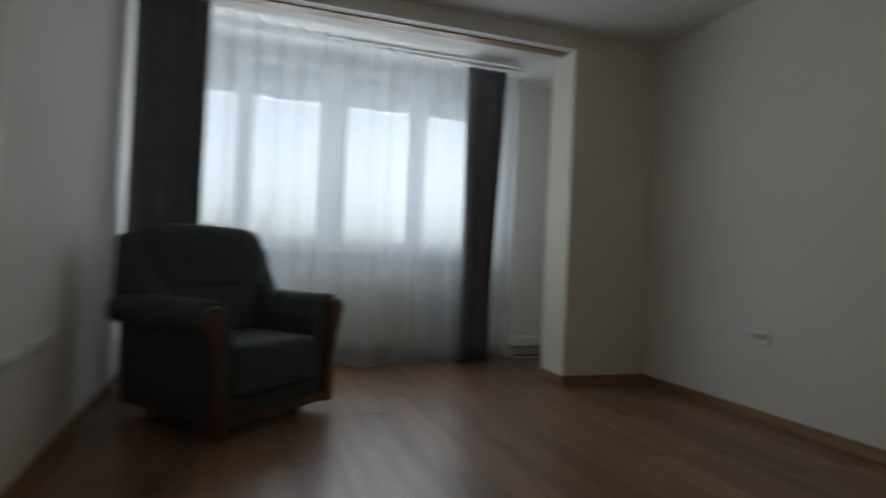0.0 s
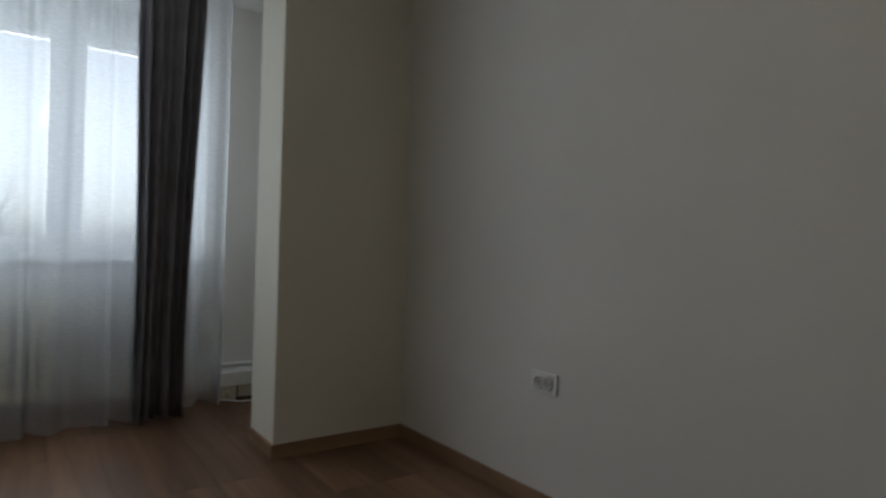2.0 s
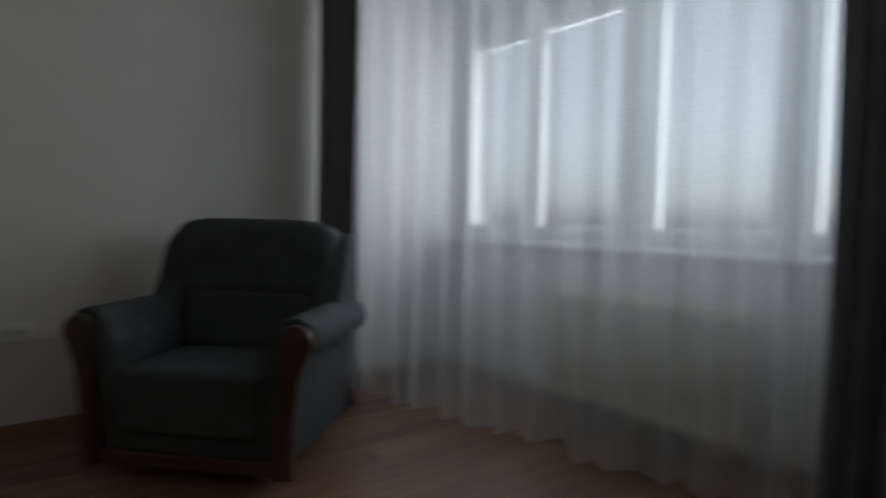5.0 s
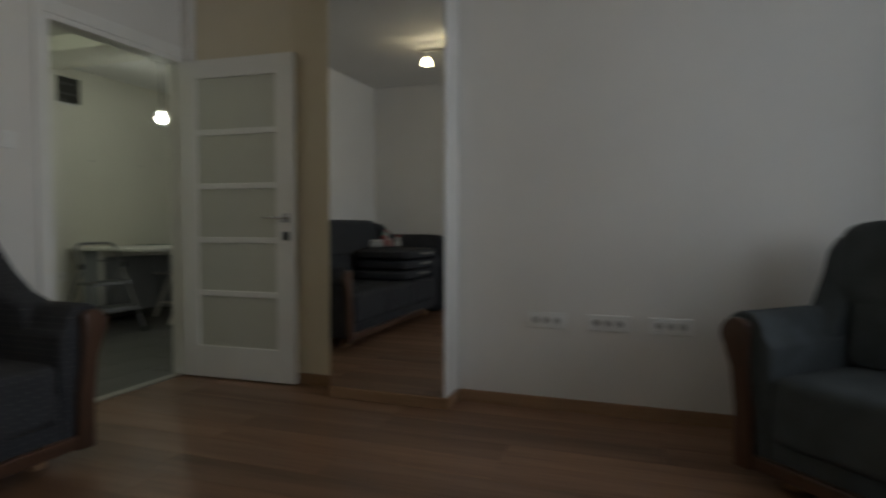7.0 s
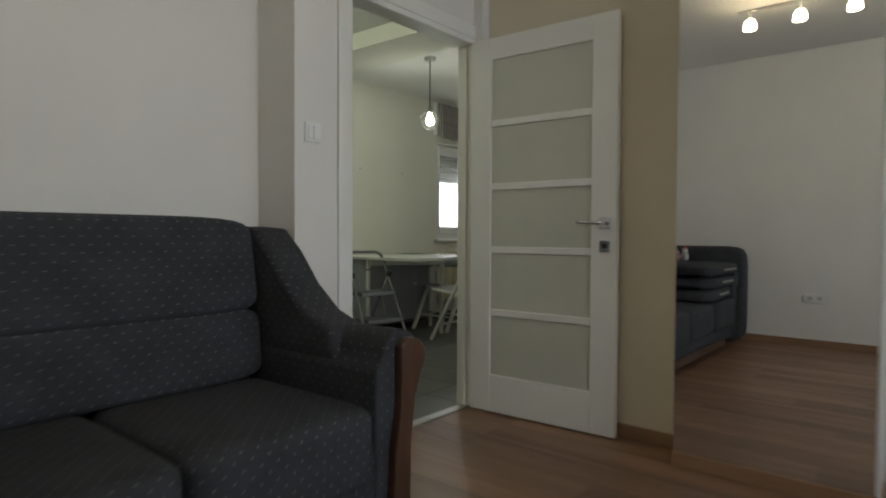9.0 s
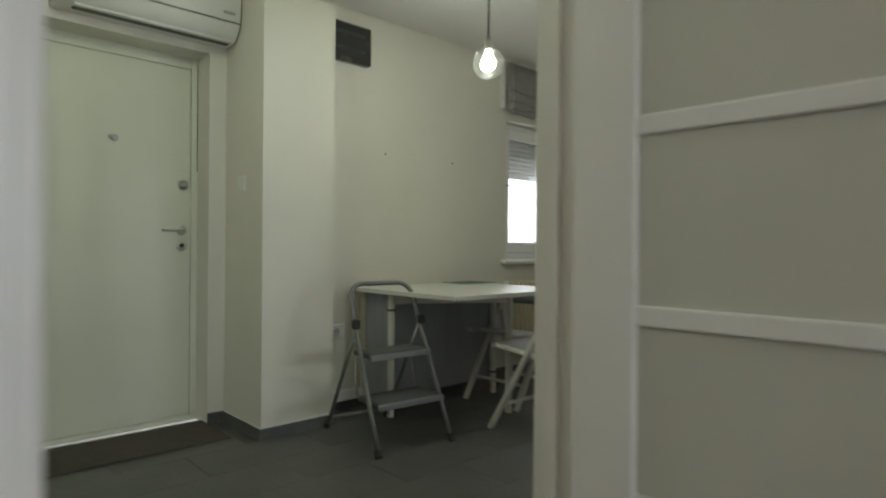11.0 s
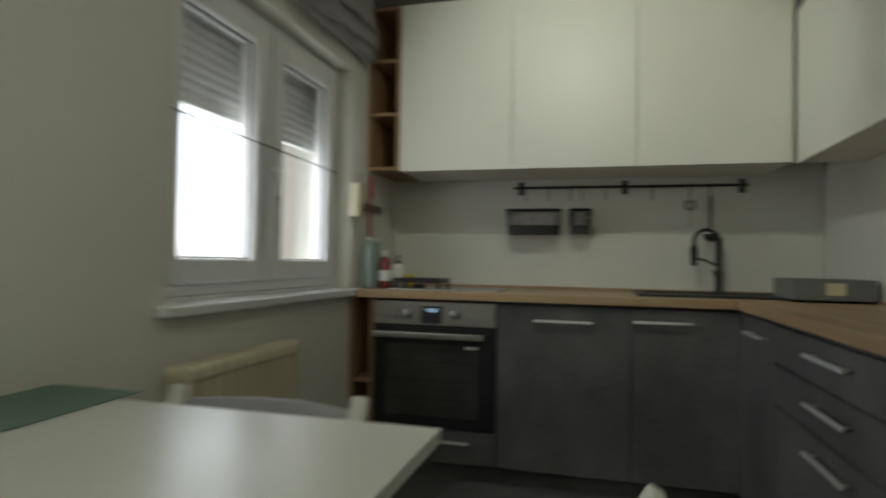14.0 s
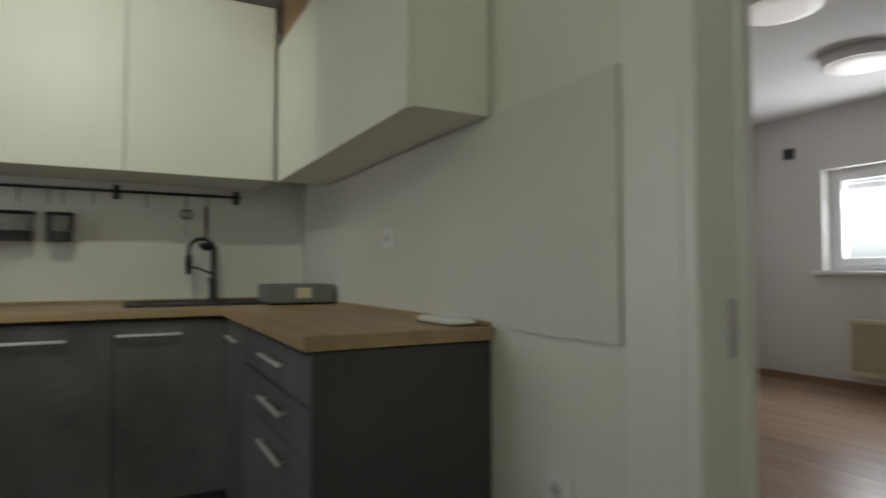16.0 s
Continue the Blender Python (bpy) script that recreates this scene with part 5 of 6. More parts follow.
part("bowl", lathe([(0, -0.03), (0.02, -0.026), (0.036, -0.01), (0.042, 0.012), (0.039, 0.012), (0.03, -0.006), (0, -0.02)], 20, (RX + 0.045, -0.63, 1.20)), BLACK, ut)

# sink and tap
s = thing("sink", pose(0, 0, 0), "black composite inset sink with a drainer", "sink")
bm = frame_rect(bmesh.new(), 0, 0.92, 0, 0.44, 0.045, -0.006, 0.006, 0.003)
bm.transform(pose(-4.40, -1.02, 0.906) @ Matrix(((0, 0, 1, 0), (1, 0, 0, 0), (0, 1, 0, 0), (0, 0, 0, 1))))
part("rim", bm, SINK_BLACK, s)
part("bowl", B(-4.35, -4.0, -0.97, -0.55, 0.901, 0.904), SINK_BLACK, s)
part("drainer", B(-4.35, -4.0, -0.53, -0.15, 0.901, 0.906, 0.002), SINK_BLACK, s)
for i in range(6):
    part("drainer_rib", B(-4.33, -4.02, -0.50 + i * 0.06, -0.485 + i * 0.06, 0.905, 0.910, 0.002), SINK_BLACK, s)
t = thing("kitchen_tap", pose(-4.38, -0.60, 0.905, 0, 0, -80), "black spring-neck kitchen tap", "tap")
part("body", lathe([(0, 0), (0.028, 0), (0.027, 0.008), (0.020, 0.02), (0.020, 0.11), (0.012, 0.13), (0, 0.13)], 20), BLACK, t)
neck = [(0, 0, 0.12), (0, 0, 0.265)] + [(0.062 - 0.062 * math.cos(radians(a)), 0, 0.265 + 0.062 * math.sin(radians(a))) for a in range(20, 181, 20)] + [(0.124, 0, 0.23)]
part("neck", T(neck, 0.011), BLACK, t)
spr = bmesh.new()
for i in range(13):
    z = 0.14 + i * 0.012
    tube(spr, [(0.0165 * math.cos(2 * math.pi * k / 10), 0.0165 * math.sin(2 * math.pi * k / 10), z) for k in range(10)], 0.003, 5, True)
part("spring", spr, BLACK, t)
part("spray_head", lathe([(0, 0.0), (0.017, 0.0), (0.019, -0.03), (0.014, -0.10), (0, -0.10)], 16, (0.124, 0, 0.24)), BLACK, t)
part("arm", T([(0.0, 0, 0.14), (0.07, 0, 0.17), (0.112, 0, 0.18)], 0.006), BLACK, t)
part("lever", T([(0, -0.02, 0.07), (0, -0.055, 0.085), (0, -0.09, 0.12)], [0.008, 0.006, 0.005]), BLACK, t)

# hob and things on the worktop
h = thing("hob", pose(0, 0, 0), "black glass hob with steel rim", "hob")
part("glass", B(-4.40, -3.90, -2.22, -1.66, 0.900, 0.906, 0.002), HOB, h)
part("rim", B(-3.902, -3.892, -2.22, -1.66, 0.900, 0.908, 0.002), STEEL, h)
g = thing("pan_support", pose(-3.995, -2.085, 0.906), "black cast pan support on the hob", "pan support")
for dx in (-0.09, 0.0, 0.09):
    part("bar", B(dx - 0.009, dx + 0.009, -0.11, 0.14, 0.030, 0.052, 0.004), BLACK, g)
for dy in (-0.10, 0.13):
    part("bar", B(-0.10, 0.10, dy - 0.009, dy + 0.009, 0.030, 0.052, 0.004), BLACK, g)
for dx in (-0.09, 0.09):
    for dy in (-0.10, 0.13):
        part("foot", B(dx - 0.009, dx + 0.009, dy - 0.009, dy + 0.009, 0, 0.032, 0.003), BLACK, g)
part("burner_cap", lathe([(0, 0.022), (0.03, 0.022), (0.036, 0.014), (0.036, 0), (0, 0)], 20), BLACK, g)

LIQ_RED = material("red_soap", (0.20, 0.03, 0.03), 0.15, var=0.03)
BOTTLE_GREEN = material("green_clear_plastic", (0.30, 0.37, 0.345), 0.15, var=0.03)
YELLOW = material("yellow_sponge", (0.65, 0.52, 0.08), 0.9, var=0.1, scale=60, bump=0.5)
RED_PLASTIC = material("red_plastic", (0.50, 0.10, 0.07), 0.35, var=0.04)


def bottle(name, x, y, prof, mat, label, cap=None, cap_mat=None, band=None):
    b = thing(name, pose(x, y, 0.9), label, "bottle")
    part("body", lathe(prof, 20), mat, b)
    if cap:
        part("cap", lathe(cap, 16), cap_mat, b)
    if band:
        part("paper_label", lathe(band, 20), PLASTIC, b, "white paper label")
    return b


bottle("water_bottle", -3.96, -2.345, [(0, 0), (0.036, 0), (0.038, 0.02), (0.036, 0.10), (0.038, 0.15), (0.030, 0.20), (0.013, 0.235), (0.013, 0.25), (0, 0.25)], BOTTLE_GREEN, "clear greenish plastic bottle beside the hob", [(0, 0.25), (0.015, 0.25), (0.015, 0.265), (0, 0.265)], PLASTIC)
bottle("water_bottle", -4.05, -2.345, [(0, 0), (0.034, 0), (0.036, 0.02), (0.036, 0.16), (0.026, 0.21), (0.012, 0.24), (0, 0.24)], BOTTLE_GREEN, "tall greenish plastic bottle against the wall", [(0, 0.24), (0.014, 0.24), (0.014, 0.258), (0, 0.258)], PLASTIC)
bottle("soap_bottle", -4.01, -2.275, [(0, 0), (0.030, 0), (0.032, 0.015), (0.031, 0.11), (0.024, 0.145), (0.011, 0.165), (0, 0.165)], LIQ_RED, "red washing-up liquid bottle", [(0, 0.165), (0.012, 0.165), (0.009, 0.20), (0, 0.20)], PLASTIC, [(0.0325, 0.04), (0.0325, 0.095)])
b = bottle("soap_dispenser", -4.09, -2.235, [(0, 0), (0.033, 0), (0.035, 0.01), (0.034, 0.105), (0.024, 0.125), (0.012, 0.13), (0, 0.13)], PLASTIC, "white soap dispenser with a dark pump", [(0, 0.128), (0.013, 0.128), (0.013, 0.145), (0.005, 0.15), (0.005, 0.175), (0, 0.175)], BLACK_PLASTIC)
part("spout", T([(0, 0, 0.172), (0.02, 0.012, 0.172), (0.035, 0.02, 0.165)], 0.005), BLACK_PLASTIC, b)
sp = tagged(part("sponge", cushion(0.10, 0.05, 0.07, (0, 0, 0.035), 6, 5), YELLOW, None, "yellow sponge standing by the splashback"), "", "sponge")
sp.matrix_basis = pose(-4.25, -2.235, 0.9, 0, 0, 60)
kn = thing("knife_magnet", pose(-4.02, KS + 0.007, 1.325), "black magnetic strip with a red scraper", "knife rack")
part("strip", B(-0.19, 0.15, 0, 0.022, -0.017, 0.017, 0.003), BLACK_PLASTIC, kn)
part("scraper_blade", B(-0.02, 0.012, 0.022, 0.026, -0.16, 0.06, 0.002), RED_PLASTIC, kn, "red plastic blade")
part("scraper_handle", B(-0.016, 0.014, 0.022, 0.040, 0.05, 0.17, 0.006), RED_PLASTIC, kn, "red plastic handle")
bx = thing("shutter_strap_box", pose(-3.842, KS + 0.0005, 1.345), "cream shutter strap box beside the window", "strap box")
part("housing", B(-0.035, 0.035, 0, 0.055, -0.085, 0.085, 0.008), BEIGE_PLASTIC, bx)
part("strap", B(-0.009, 0.009, 0.028, 0.031, 0.085, 0.62), PLASTIC, bx)

g = thing("storage_tray", pose(-3.985, -0.255, 0.912), "grey translucent plastic tray on the drainer", "tray")
part("bottom", B(-0.13, 0.16, -0.16, 0.145, 0.0, 0.006), BOX_GREY, g)
for a in ((-0.13, 0.16, -0.16, -0.154, 0.006, 0.085), (-0.13, 0.16, 0.139, 0.145, 0.006, 0.085), (-0.13, -0.124, -0.154, 0.139, 0.006, 0.085), (0.154, 0.16, -0.154, 0.139, 0.006, 0.085)):
    part("side", B(*a, 0.002), BOX_GREY, g)
part("sticker", B(0.1595, 0.1615, -0.04, 0.03, 0.02, 0.07), BEIGE_PLASTIC, g, "pale paper sticker")
g = thing("white_dish", pose(-2.61, -0.15, 0.901), "flat white dish near the worktop end", "dish")
part("plate", cushion(0.26, 0.10, 0.022, (0, 0, 0.011), 4, 6), PLASTIC, g)

# ---- table, chairs, step ladder ----
t = thing("folding_table", pose(-1.61, -1.92, 0), "white folding table with grey side panels", "table")
part("tabletop", B(-0.49, 0.52, -0.45, 0.46, 0.722, 0.748, 0.003), TABLE_WHITE, t)
part("side_panel", B(0.430, 0.448, -0.40, -0.165, 0.07, 0.722), TABLE_GREY, t, "dark grey end panel")
part("side_panel", B(-0.435, -0.417, -0.40, -0.165, 0.07, 0.722), TABLE_GREY, t, "dark grey end panel")
part("front_panel", B(-0.417, 0.43, -0.200, -0.182, 0.10, 0.70), TABLE_GREY, t, "dark grey panel under the top")
part("back_board", B(0.440, 0.458, -0.455, -0.405, 0.06, 0.722), CREAM_BOARD, t, "cream board against the wall")
for x in (0.455, -0.435):
    lg = part("leg", B(x - 0.015, x + 0.015, -0.160, -0.130, 0, 0.722, 0.003), CHAIR_WHITE, t)
    for z in (0.14, 0.62):
        part("bracket", B(x - 0.019, x + 0.019, -0.164, -0.126, z, z + 0.012), GREY_PLASTIC, lg)
part("gate_leg", B(-0.155, -0.122, 0.235, 0.268, 0, 0.70, 0.003), CHAIR_WHITE, t)
bm = B(0, 0.70, -0.010, 0.010, 0.665, 0.721, 0.003)
bm.transform(pose(0.447, -0.125, 0, 0, 0, 147.2))
part("gate_rail", bm, CHAIR_WHITE, t)
part("apron", B(-0.417, 0.43, -0.160, -0.140, 0.655, 0.722), CHAIR_WHITE, t)
pm = tagged(part("placemat", B(-0.16, 0.16, -0.115, 0.115, 0, 0.003, 0.001), GREEN_MAT, None, "grey-green placemat on the white table"), "", "placemat")
pm.matrix_basis = pose(-2.0, -2.255, 0.7485, 0, 0, 2)


def folding_chair(m, label):
    """Faces -y. Long bars run from the back's top down to the front feet and cross the rear legs."""
    c = thing("folding_chair", m, label, "chair", "folding chairs")
    W = 0.20

    def bar(p, q, w, d, name, parent=c):
        p, q = Vector(p), Vector(q)
        L = (q - p).length
        bm = B(-w / 2, w / 2, -d / 2, d / 2, 0, L, 0.006)
        bm.transform(Matrix.Translation(p) @ (q - p).to_track_quat("Z", "Y").to_matrix().to_4x4())
        return part(name, bm, CHAIR_WHITE, parent)
    for s_ in (-1, 1):
        bar((s_ * W, -0.245, 0.0), (s_ * W, 0.165, 0.722), 0.036, 0.024, "front_leg")
        bar((s_ * (W - 0.026), 0.195, 0.0), (s_ * (W - 0.026), 0.068, 0.55), 0.034, 0.022, "rear_leg")
        bar((s_ * (W - 0.027), -0.255, 0.437), (s_ * (W - 0.027), 0.125, 0.395), 0.034, 0.022, "seat_rail")
        for z, y in ((0.535, 0.055), (0.505, 0.035)):
            part("rivet", T([(s_ * (W + 0.010), y, z), (s_ * (W + 0.016), y, z)], 0.006, 8), STEEL, c)
    part("stretcher", T([(-W, -0.165, 0.135), (W, -0.165, 0.135)], 0.010, 8), CHAIR_WHITE, c)
    part("stretcher", T([(-W + 0.03, 0.17, 0.11), (W - 0.03, 0.17, 0.11)], 0.010, 8), CHAIR_WHITE, c)
    part("seat_bar", T([(-W + 0.02, 0.115, 0.40), (W - 0.02, 0.115, 0.40)], 0.012, 8), CHAIR_WHITE, c)
    st = B(-W + 0.045, W - 0.045, -0.245, 0.115, -0.012, 0.006, 0.005)
    st.transform(pose(0, 0, 0.4165, -6.2))
    part("seat", st, CHAIR_GREY, c, "grey padded seat")
    bm = bmesh.new()
    n = 14
    rows = []
    for k in range(n + 1):
        u = -1 + 2 * k / n
        bow = 0.034 * (1 - u * u)
        ring = []
        for zz, yy in ((0.583, 0.082), (0.695, 0.146)):
            for off in (0.0, 0.014):
                ring.append(bm.verts.new((u * (W - 0.008), yy + bow + off, zz - 0.02 * (1 - u * u) * (1 if zz > 0.7 else -0.3))))
        rows.append((ring[0], ring[2], ring[3], ring[1]))
    for a, b in zip(rows, rows[1:]):
        for j in range(4):
            bm.faces.new((a[j], a[(j + 1) % 4], b[(j + 1) % 4], b[j])).smooth = True
    bm.faces.new(rows[0][::-1]), bm.faces.new(rows[-1])
    bmesh.ops.recalc_face_normals(bm, faces=bm.faces)
    part("backrest", bm, CHAIR_GREY, c, "curved grey backrest")
    return c


ch = folding_chair(pose(-1.66, -1.285, 0, 0, 0, 2) @ Matrix.Scale(1.05, 4), "white folding wooden chair with grey seat, by the table")
tagged(copy_thing(ch, pose(-2.05, -1.87, 0, 0, 0, 92)), "white folding wooden chair pushed under the table end")


def step_ladder():
    l = thing("step_ladder", pose(-0.905, -1.533, 0, 0, 0, -5) @ Matrix.Diagonal((1.06, 0.965, 0.965, 1)), "grey folding two-step ladder with a rounded handle", "step ladder")
    # front frame: one bent tube
    def yy(z):
        return -0.38 * z / 0.86
    pts = []
    for z in (0.03, 0.2, 0.4, 0.6, 0.70):
        pts.append((0.207 - 0.027 * z / 0.86, yy(z), z))
    for a in range(0, 91, 15):
        pts.append((0.184 - 0.08 + 0.08 * math.cos(radians(a)), yy(0.745 + 0.085 * math.sin(radians(a))), 0.745 + 0.085 * math.sin(radians(a))))
    left = [(-x, y, z) for x, y, z in reversed(pts)]
    part("front_frame", T(pts + left, 0.0125, 10), GREY_TUBE, l, "bent grey steel tube")
    for s_ in (-1, 1):
        part("rear_leg", T([(s_ * 0.185, -0.26, 0.62), (s_ * 0.178, -0.59, 0.03)], 0.010), GREY_TUBE, l)
        part("pivot", B(s_ * 0.19 - 0.016, s_ * 0.19 + 0.016, -0.285, -0.245, 0.60, 0.65, 0.006), RUBBER, l)
        part("foot_cap", T([(s_ * 0.207, 0, 0.0), (s_ * 0.206, -0.014, 0.04)], 0.017), RUBBER, l, "black rubber foot")
        part("foot_cap", T([(s_ * 0.178, -0.607, 0.0), (s_ * 0.178, -0.588, 0.035)], 0.015), RUBBER, l, "black rubber foot")
        part("stay_rod", T([(s_ * 0.165, -0.33, 0.45), (s_ * 0.17, -0.28, 0.23)], 0.004, 6), STEEL, l)
    part("rear_bar", T([(-0.178, -0.57, 0.065), (0.178, -0.57, 0.065)], 0.009), GREY_TUBE, l)
    for z, d, w in ((0.235, 0.225, 0.355), (0.465, 0.19, 0.335)):
        y = yy(z)
        st = part("tread", B(-w / 2, w / 2, y - d + 0.06, y + 0.06, z - 0.014, z + 0.014, 0.008), GREY_PLASTIC, l, "smooth grey plastic tread")
        part("tread_frame", B(-w / 2 - 0.008, w / 2 + 0.008, y + 0.05, y + 0.068, z - 0.020, z + 0.012, 0.005), GREY_TUBE, st)
        part("mat", B(-w / 2 + 0.012, w / 2 - 0.012, y - d + 0.072, y + 0.046, z + 0.0138, z + 0.0165, 0.001), TREAD_MAT, st, "fine grooved dark grey mat")


step_ladder()

# ---- bedroom seen through the door opening ----
t = thing("door_3_frame", pose(0, 0, 0), "white lacquered door casing to the bedroom", "door frame", kind="structure")
for nm, a in (("jamb", (-1.78, -1.745, -0.094, 0.074, 0, 2.03)), ("jamb", (-0.985, -0.95, -0.094, 0.074, 0, 2.03)), ("head", (-1.745, -0.985, -0.094, 0.074, 1.995, 2.03)),
              ("casing", (-1.925, -1.78, -0.096, -0.081, 0, 2.11)), ("casing", (-0.95, -0.86, -0.096, -0.081, 0, 2.11)), ("casing", (-1.78, -0.95, -0.096, -0.081, 2.03, 2.11)),
              ("stop", (-1.746, -1.733, 0.022, 0.045, 0, 1.995))):
    part(nm, B(*a, 0.003), DOOR_WHITE, t)
part("strike_plate", B(-1.7455, -1.7425, -0.012, 0.012, 0.895, 1.005, 0.001), STEEL, t, "steel strike plate")


def bedroom_window():
    o = Vector((-3.34, 4.86, 1.06))
    w = thing("window_3", pose(*o), "white plastic bedroom window with a raised shutter", "window", kind="structure")

    def P(name, bm, mat, parent=None, label=""):
        bm.transform(Matrix.Translation(-o))
        return part(name, bm, mat, parent or w, label)
    P("window_frame", frame_rect(bmesh.new(), -4.20, -2.4, 1.06, 2.0, 0.06, 4.83, 4.90), PVC)
    for x0, x1 in ((-4.15, -3.30), (-3.30, -2.45)):
        s = P("sash", frame_rect(bmesh.new(), x0, x1, 1.10, 1.96, 0.075, 4.815, 4.88, 0.008), PVC)
        p = P("pane", B(x0 + 0.07, x1 - 0.07, 4.845, 4.855, 1.17, 1.89), PANE, s)
        p.visible_shadow = False
    P("window_sill", B(-4.28, -2.32, 4.66, 4.83, 1.02, 1.055, 0.006), PVC)
    sh = P("roller_shutter", B(-4.14, -2.46, 4.905, 4.93, 1.80, 1.82), PVC)
    for i in range(4):
        P("slat", B(-4.14, -2.46, 4.91, 4.922, 1.822 + i * 0.042, 1.86 + i * 0.042), PVC, sh)


bedroom_window()
radiator("radiator", 14, pose(-3.5, 4.60, 0.14), 0.06, 0.50, 0.12, "pale radiator under the bedroom window")


def disc_lamp(m, r):
    l = thing("ceiling_lamp", m, "round flat white ceiling lamp, off, with a faint added glow", "ceiling light", "bedroom ceiling lamps")
    part("rim", lathe([(0, 0), (r, 0), (r, -0.075), (r * 0.93, -0.08), (r * 0.93, -0.06), (0, -0.06)], 36), PLASTIC, l)
    part("diffuser", lathe([(r * 0.925, -0.062), (r * 0.9, -0.083), (r * 0.6, -0.09), (0, -0.092)], 36), OPAL, l)


disc_lamp(pose(-3.2, 3.45, H), 0.25)
disc_lamp(pose(-2.95, 2.12, H), 0.22)
cb = thing("junction_box", pose(-4.50, BN, 2.20), "small dark junction box on the bedroom wall", "junction box")
part("cover", B(-0.05, 0.05, -0.035, 0, -0.05, 0.05, 0.006), BLACK_PLASTIC, cb)

# ---- outside ----
solid("ground", boxes((-400, 400, -400, 400, -9.3, -9.0)), material("winter_ground", (0.16, 0.15, 0.12), 0.95, var=0.3, scale=0.2), "dull winter ground far below")
FACADE = material("beige_render", (0.64, 0.60, 0.52), 0.9, var=0.06, scale=2, bump=0.3, bscale=90)
ROOF = material("terracotta_roof", (0.30, 0.13, 0.09), 0.85, var=0.25, scale=6, bump=0.5, bscale=20)
ROOF_DARK = material("dark_roof", (0.075, 0.07, 0.07), 0.85, var=0.2, scale=6)
BARK = material("bark", (0.10, 0.085, 0.07), 0.95, var=0.3, scale=20, bump=0.8, bscale=60)
TWIGS = material("winter_twigs", (0.115, 0.10, 0.085), 0.95, var=0.3, scale=20)
wg = thing("facade_wing", pose(-3.9, -3.3, -9), "beige rendered facade wing outside the kitchen window", "building")
part("wall", B(-0.74, -0.22, 0.28, 0.58, 0, 14), FACADE, wg)


def house(x, y, w, d, h, rz, roof, label):
    hs = thing("house", pose(x, y, -9, 0, 0, rz), label, "house", "far houses")
    part("wall", B(-w / 2, w / 2, -d / 2, d / 2, 0, h), FACADE, hs)
    part("roof", prism([(-d / 2 - 0.5, h - 0.1), (0, h + d * 0.32), (d / 2 + 0.5, h - 0.1), (d / 2 + 0.5, h + 0.1), (0, h + d * 0.32 + 0.25), (-d / 2 - 0.5, h + 0.1)], -w / 2 - 0.4, w / 2 + 0.4, "x"), roof, hs)
    part("chimney", B(w * 0.2, w * 0.2 + 0.7, -0.4, 0.4, h, h + d * 0.32 + 1.2), FACADE, hs)
    for i in range(int(w / 2.6)):
        for k in range(int(h / 3)):
            for sgn in (-1, 1):
                p = part("window", B(-w / 2 + 0.9 + i * 2.6, -w / 2 + 2.0 + i * 2.6, sgn * d / 2 - 0.04, sgn * d / 2 + 0.04, 1.0 + k * 3, 2.3 + k * 3), OVEN_GLASS, hs)


house(-2.2, 52, 5, 6, 9.5, 6, ROOF_DARK, "rendered house with a dark roof beyond the trees")
house(-9, -48, 12, 9, 6.2, 15, ROOF, "rendered house with a terracotta roof")
house(-30, -60, 16, 10, 6.8, -20, ROOF, "rendered house with a terracotta roof")
house(-48, -40, 13, 9, 6.4, 40, ROOF, "rendered house with a terracotta roof")


def tree(x, y, hgt, seed):
    rng = random.Random(seed)
    t = thing("tree", pose(x, y, -9), "bare winter tree with thin twigs", "tree", "bare trees")
    tr = bmesh.new()
    tw = bmesh.new()

    def grow(p, d, ln, r, lev):
        q = p + d * ln
        mid = p + d * ln * 0.5 + Vector((rng.uniform(-1, 1), rng.uniform(-1, 1), 0)) * ln * 0.05
        tube(tr if lev < 2 else tw, [p, mid, q], [r, r * 0.82, r * 0.62], 6 if lev < 2 else 3)
        if lev == 4:
            return
        for _ in range(3 if lev < 3 else 4):
            nd = (d + Vector((rng.uniform(-1, 1), rng.uniform(-1, 1), rng.uniform(-0.2, 0.7))) * 0.75).normalized()
            grow(p + d * ln * rng.uniform(0.55, 1.0), nd, ln * rng.uniform(0.55, 0.8), r * 0.55, lev + 1)
    grow(Vector((0, 0, 0)), Vector((0, 0, 1)), hgt * 0.36, hgt * 0.016, 0)
    part("trunk", tr, BARK, t)
    part("crown", tw, TWIGS, t)


tree(1.0, 24, 13.5, 2)
tree(3.2, 21, 11.5, 3)
tree(-3.0, 27, 13.0, 5)
tree(-7.5, -38, 11.0, 6)
tree(-13.0, -44, 11.5, 8)

# ---- floor pieces ----


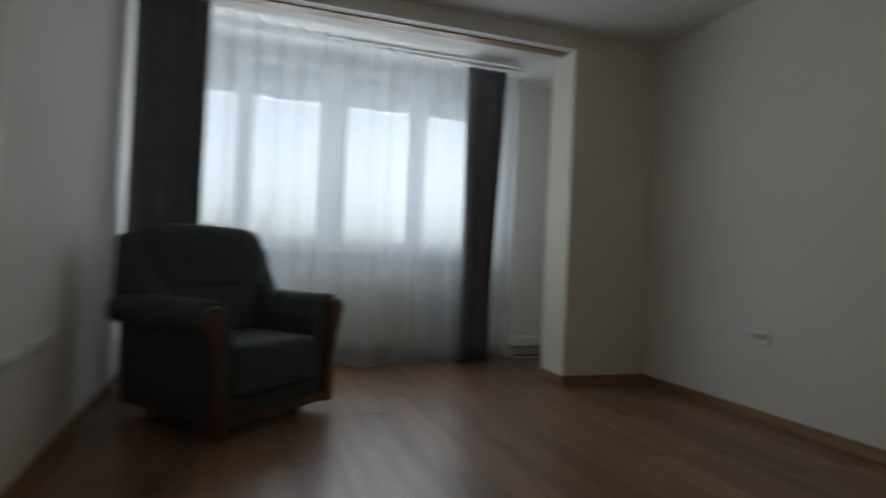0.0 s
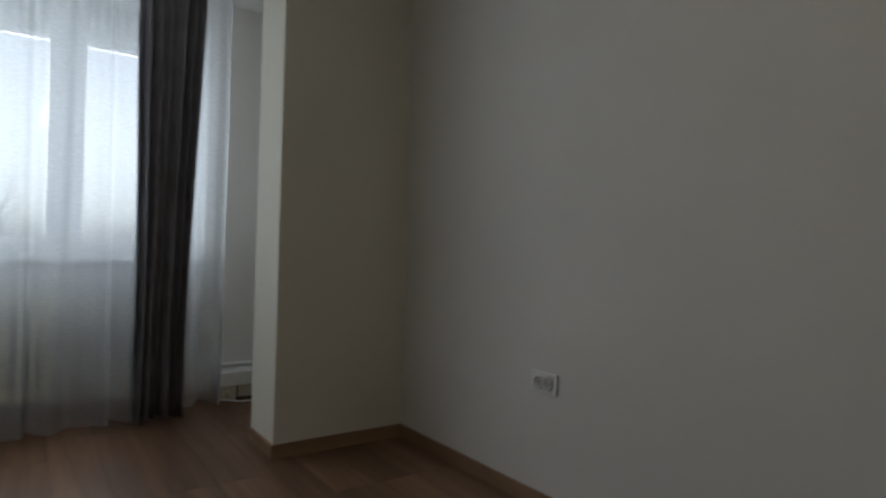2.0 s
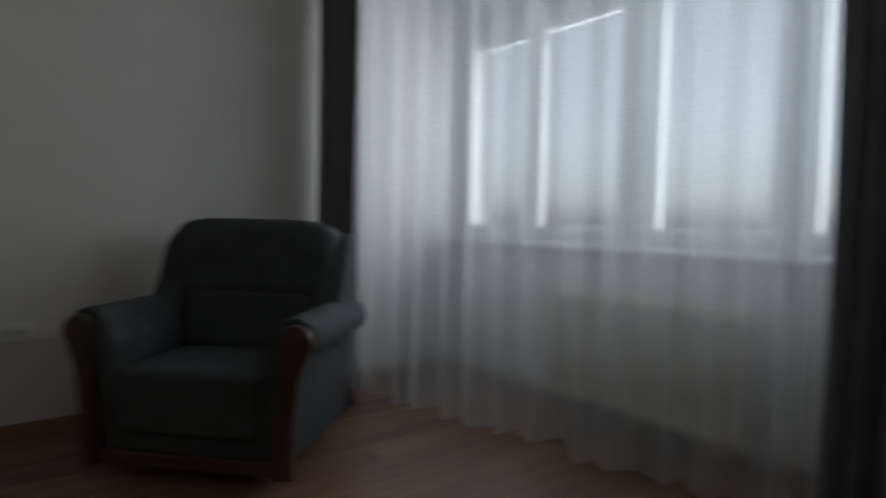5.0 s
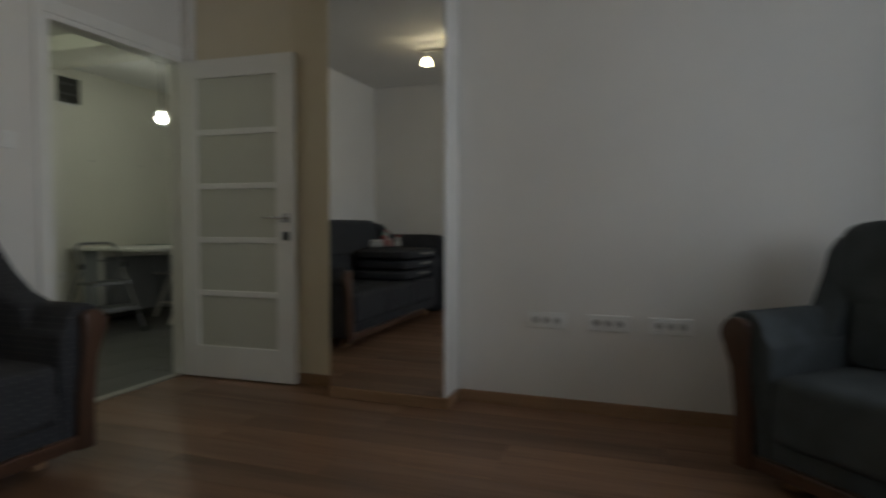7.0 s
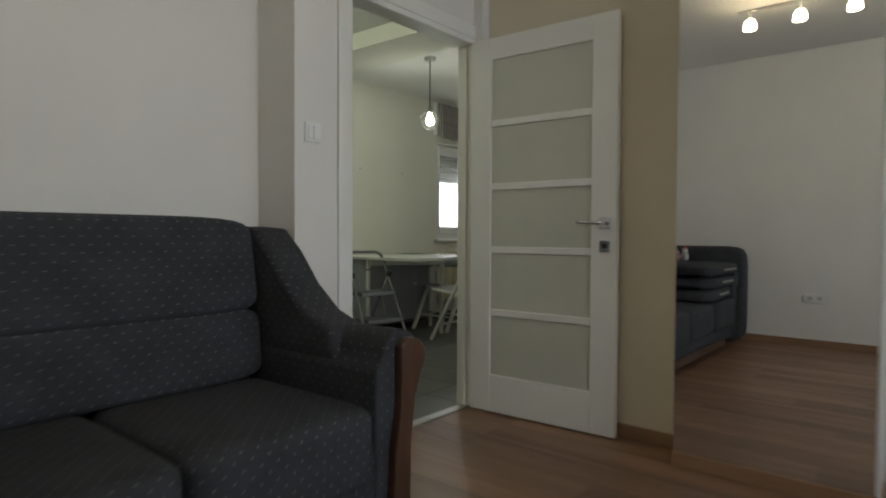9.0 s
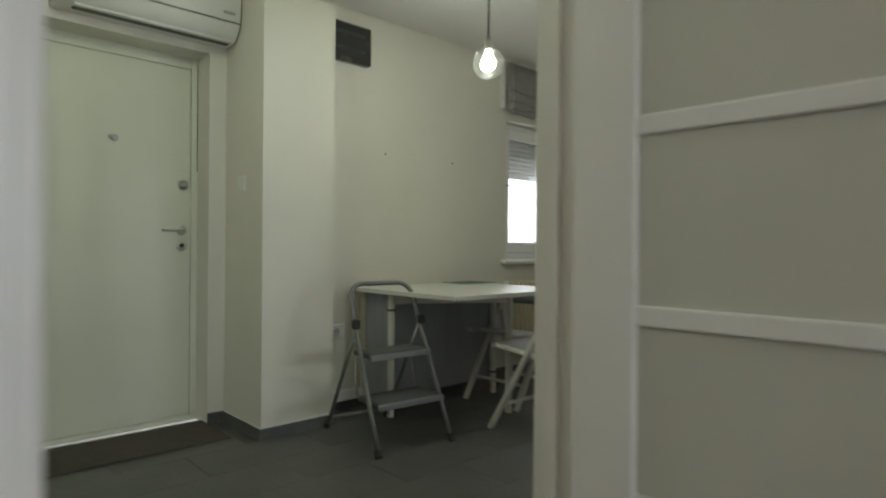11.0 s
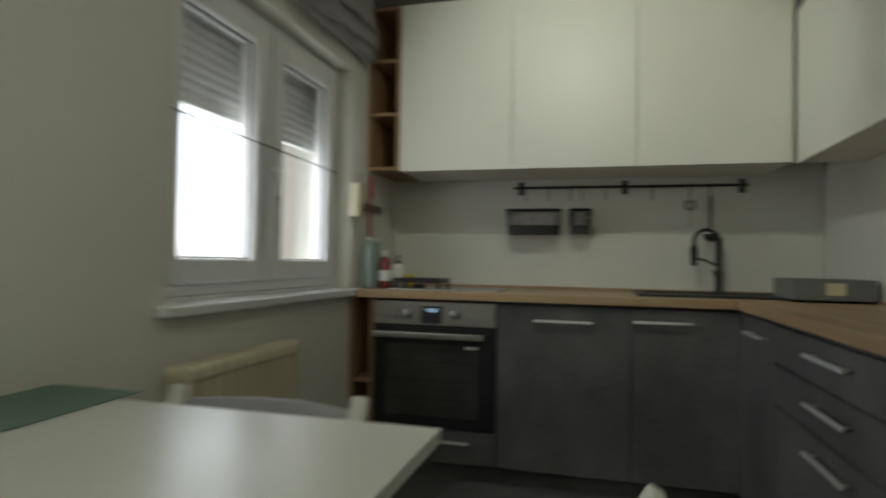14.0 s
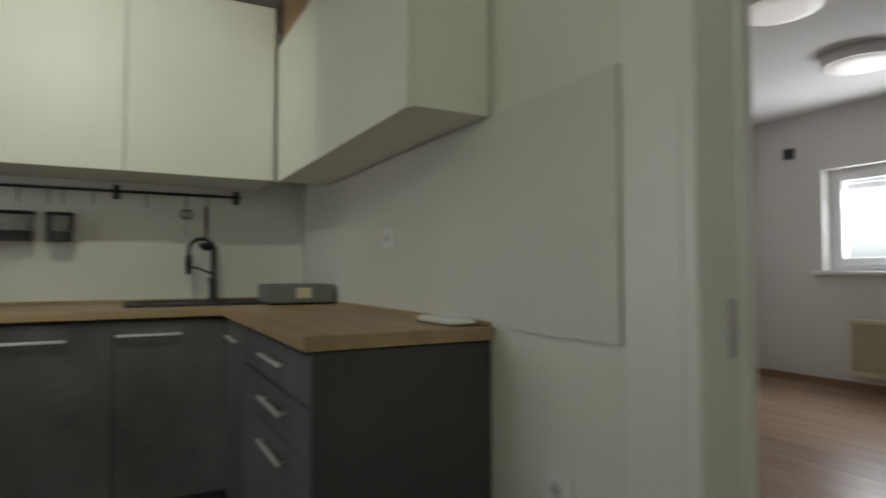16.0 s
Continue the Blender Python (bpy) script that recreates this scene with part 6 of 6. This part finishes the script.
def pieces(name, parent, mat, rows, z0, z1, bevel):
    """Floor pieces that share one mesh for each size; rows of x0, x1, y0, y1."""
    made = {}
    for x0, x1, y0, y1 in rows:
        w, d = round(x1 - x0, 4), round(y1 - y0, 4)
        if (w, d) not in made:
            bm = bmesh.new()
            b = bevel
            v = []
            for zz, k in ((z0, 0.0), (z1 - b, 0.0), (z1, b)):
                v.append([bm.verts.new(c) for c in ((-w / 2 + k, -d / 2 + k, zz), (w / 2 - k, -d / 2 + k, zz), (w / 2 - k, d / 2 - k, zz), (-w / 2 + k, d / 2 - k, zz))])
            for a, c in zip(v, v[1:]):
                for i in range(4):
                    bm.faces.new((a[i], a[(i + 1) % 4], c[(i + 1) % 4], c[i]))
            bm.faces.new(v[2])
            me = bpy.data.meshes.new(name)
            bm.to_mesh(me)
            bm.free()
            me.materials.append(mat)
            made[(w, d)] = me
        ob = new(name, made[(w, d)])
        ob.parent = parent
        ob.location = ((x0 + x1) / 2, (y0 + y1) / 2, 0)


rng = random.Random(11)
rows = []
pw, pl, gap = 0.19, 1.30, 0.0008
x = WX + 0.001
while x < EX - 0.01:
    xe = min(x + pw, EX)
    lo = 0.002 if x < 1.19 else -0.248
    y = lo - rng.choice((0.0, 0.325, 0.65, 0.975))
    while y < 5.40:
        a, b = max(y, lo), min(y + pl, 5.405)
        if b - a > 0.03:
            rows.append((x + gap / 2, xe - gap / 2, a + gap / 2, b - gap / 2))
        y += pl
    x = xe
pieces("plank", bpy.data.objects["floor"], PARQUET, rows, -0.0098, 0.0, 0.0007)
rows = []
y = 0.062
while y < BN - 0.02:
    ye = min(y + pw, BN - 0.015)
    x = -4.93 - rng.choice((0.0, 0.325, 0.65, 0.975))
    while x < -0.22:
        a, b = max(x, -4.93), min(x + pl, -0.202)
        if b - a > 0.03:
            rows.append((a + gap / 2, b - gap / 2, y + gap / 2, ye - gap / 2))
        x += pl
    y = ye
rows += [(-1.75, -0.95, -0.078, 0.060)]
pieces("plank", bpy.data.objects["floor_bedroom"], PARQUET_BED, rows, -0.0098, 0.0, 0.0007)
rows = []
tw_, th_, j = 0.60, 0.30, 0.003
k = 0
y = -0.062
while y > -2.61:
    y0 = max(y - th_, -2.618)
    x = 1.18 + (0.3 if k % 2 else 0.0)
    while x > KX:
        a, b = max(x - tw_, KX + 0.002), min(x, 1.188)
        if b - a > 0.03:
            rows.append((a + j / 2, b - j / 2, y0 + j / 2, y - j / 2))
        x -= tw_
    y = y0
    k += 1
pieces("tile", bpy.data.objects["floor_kitchen"], TILE, rows, -0.0078, 0.0, 0.001)
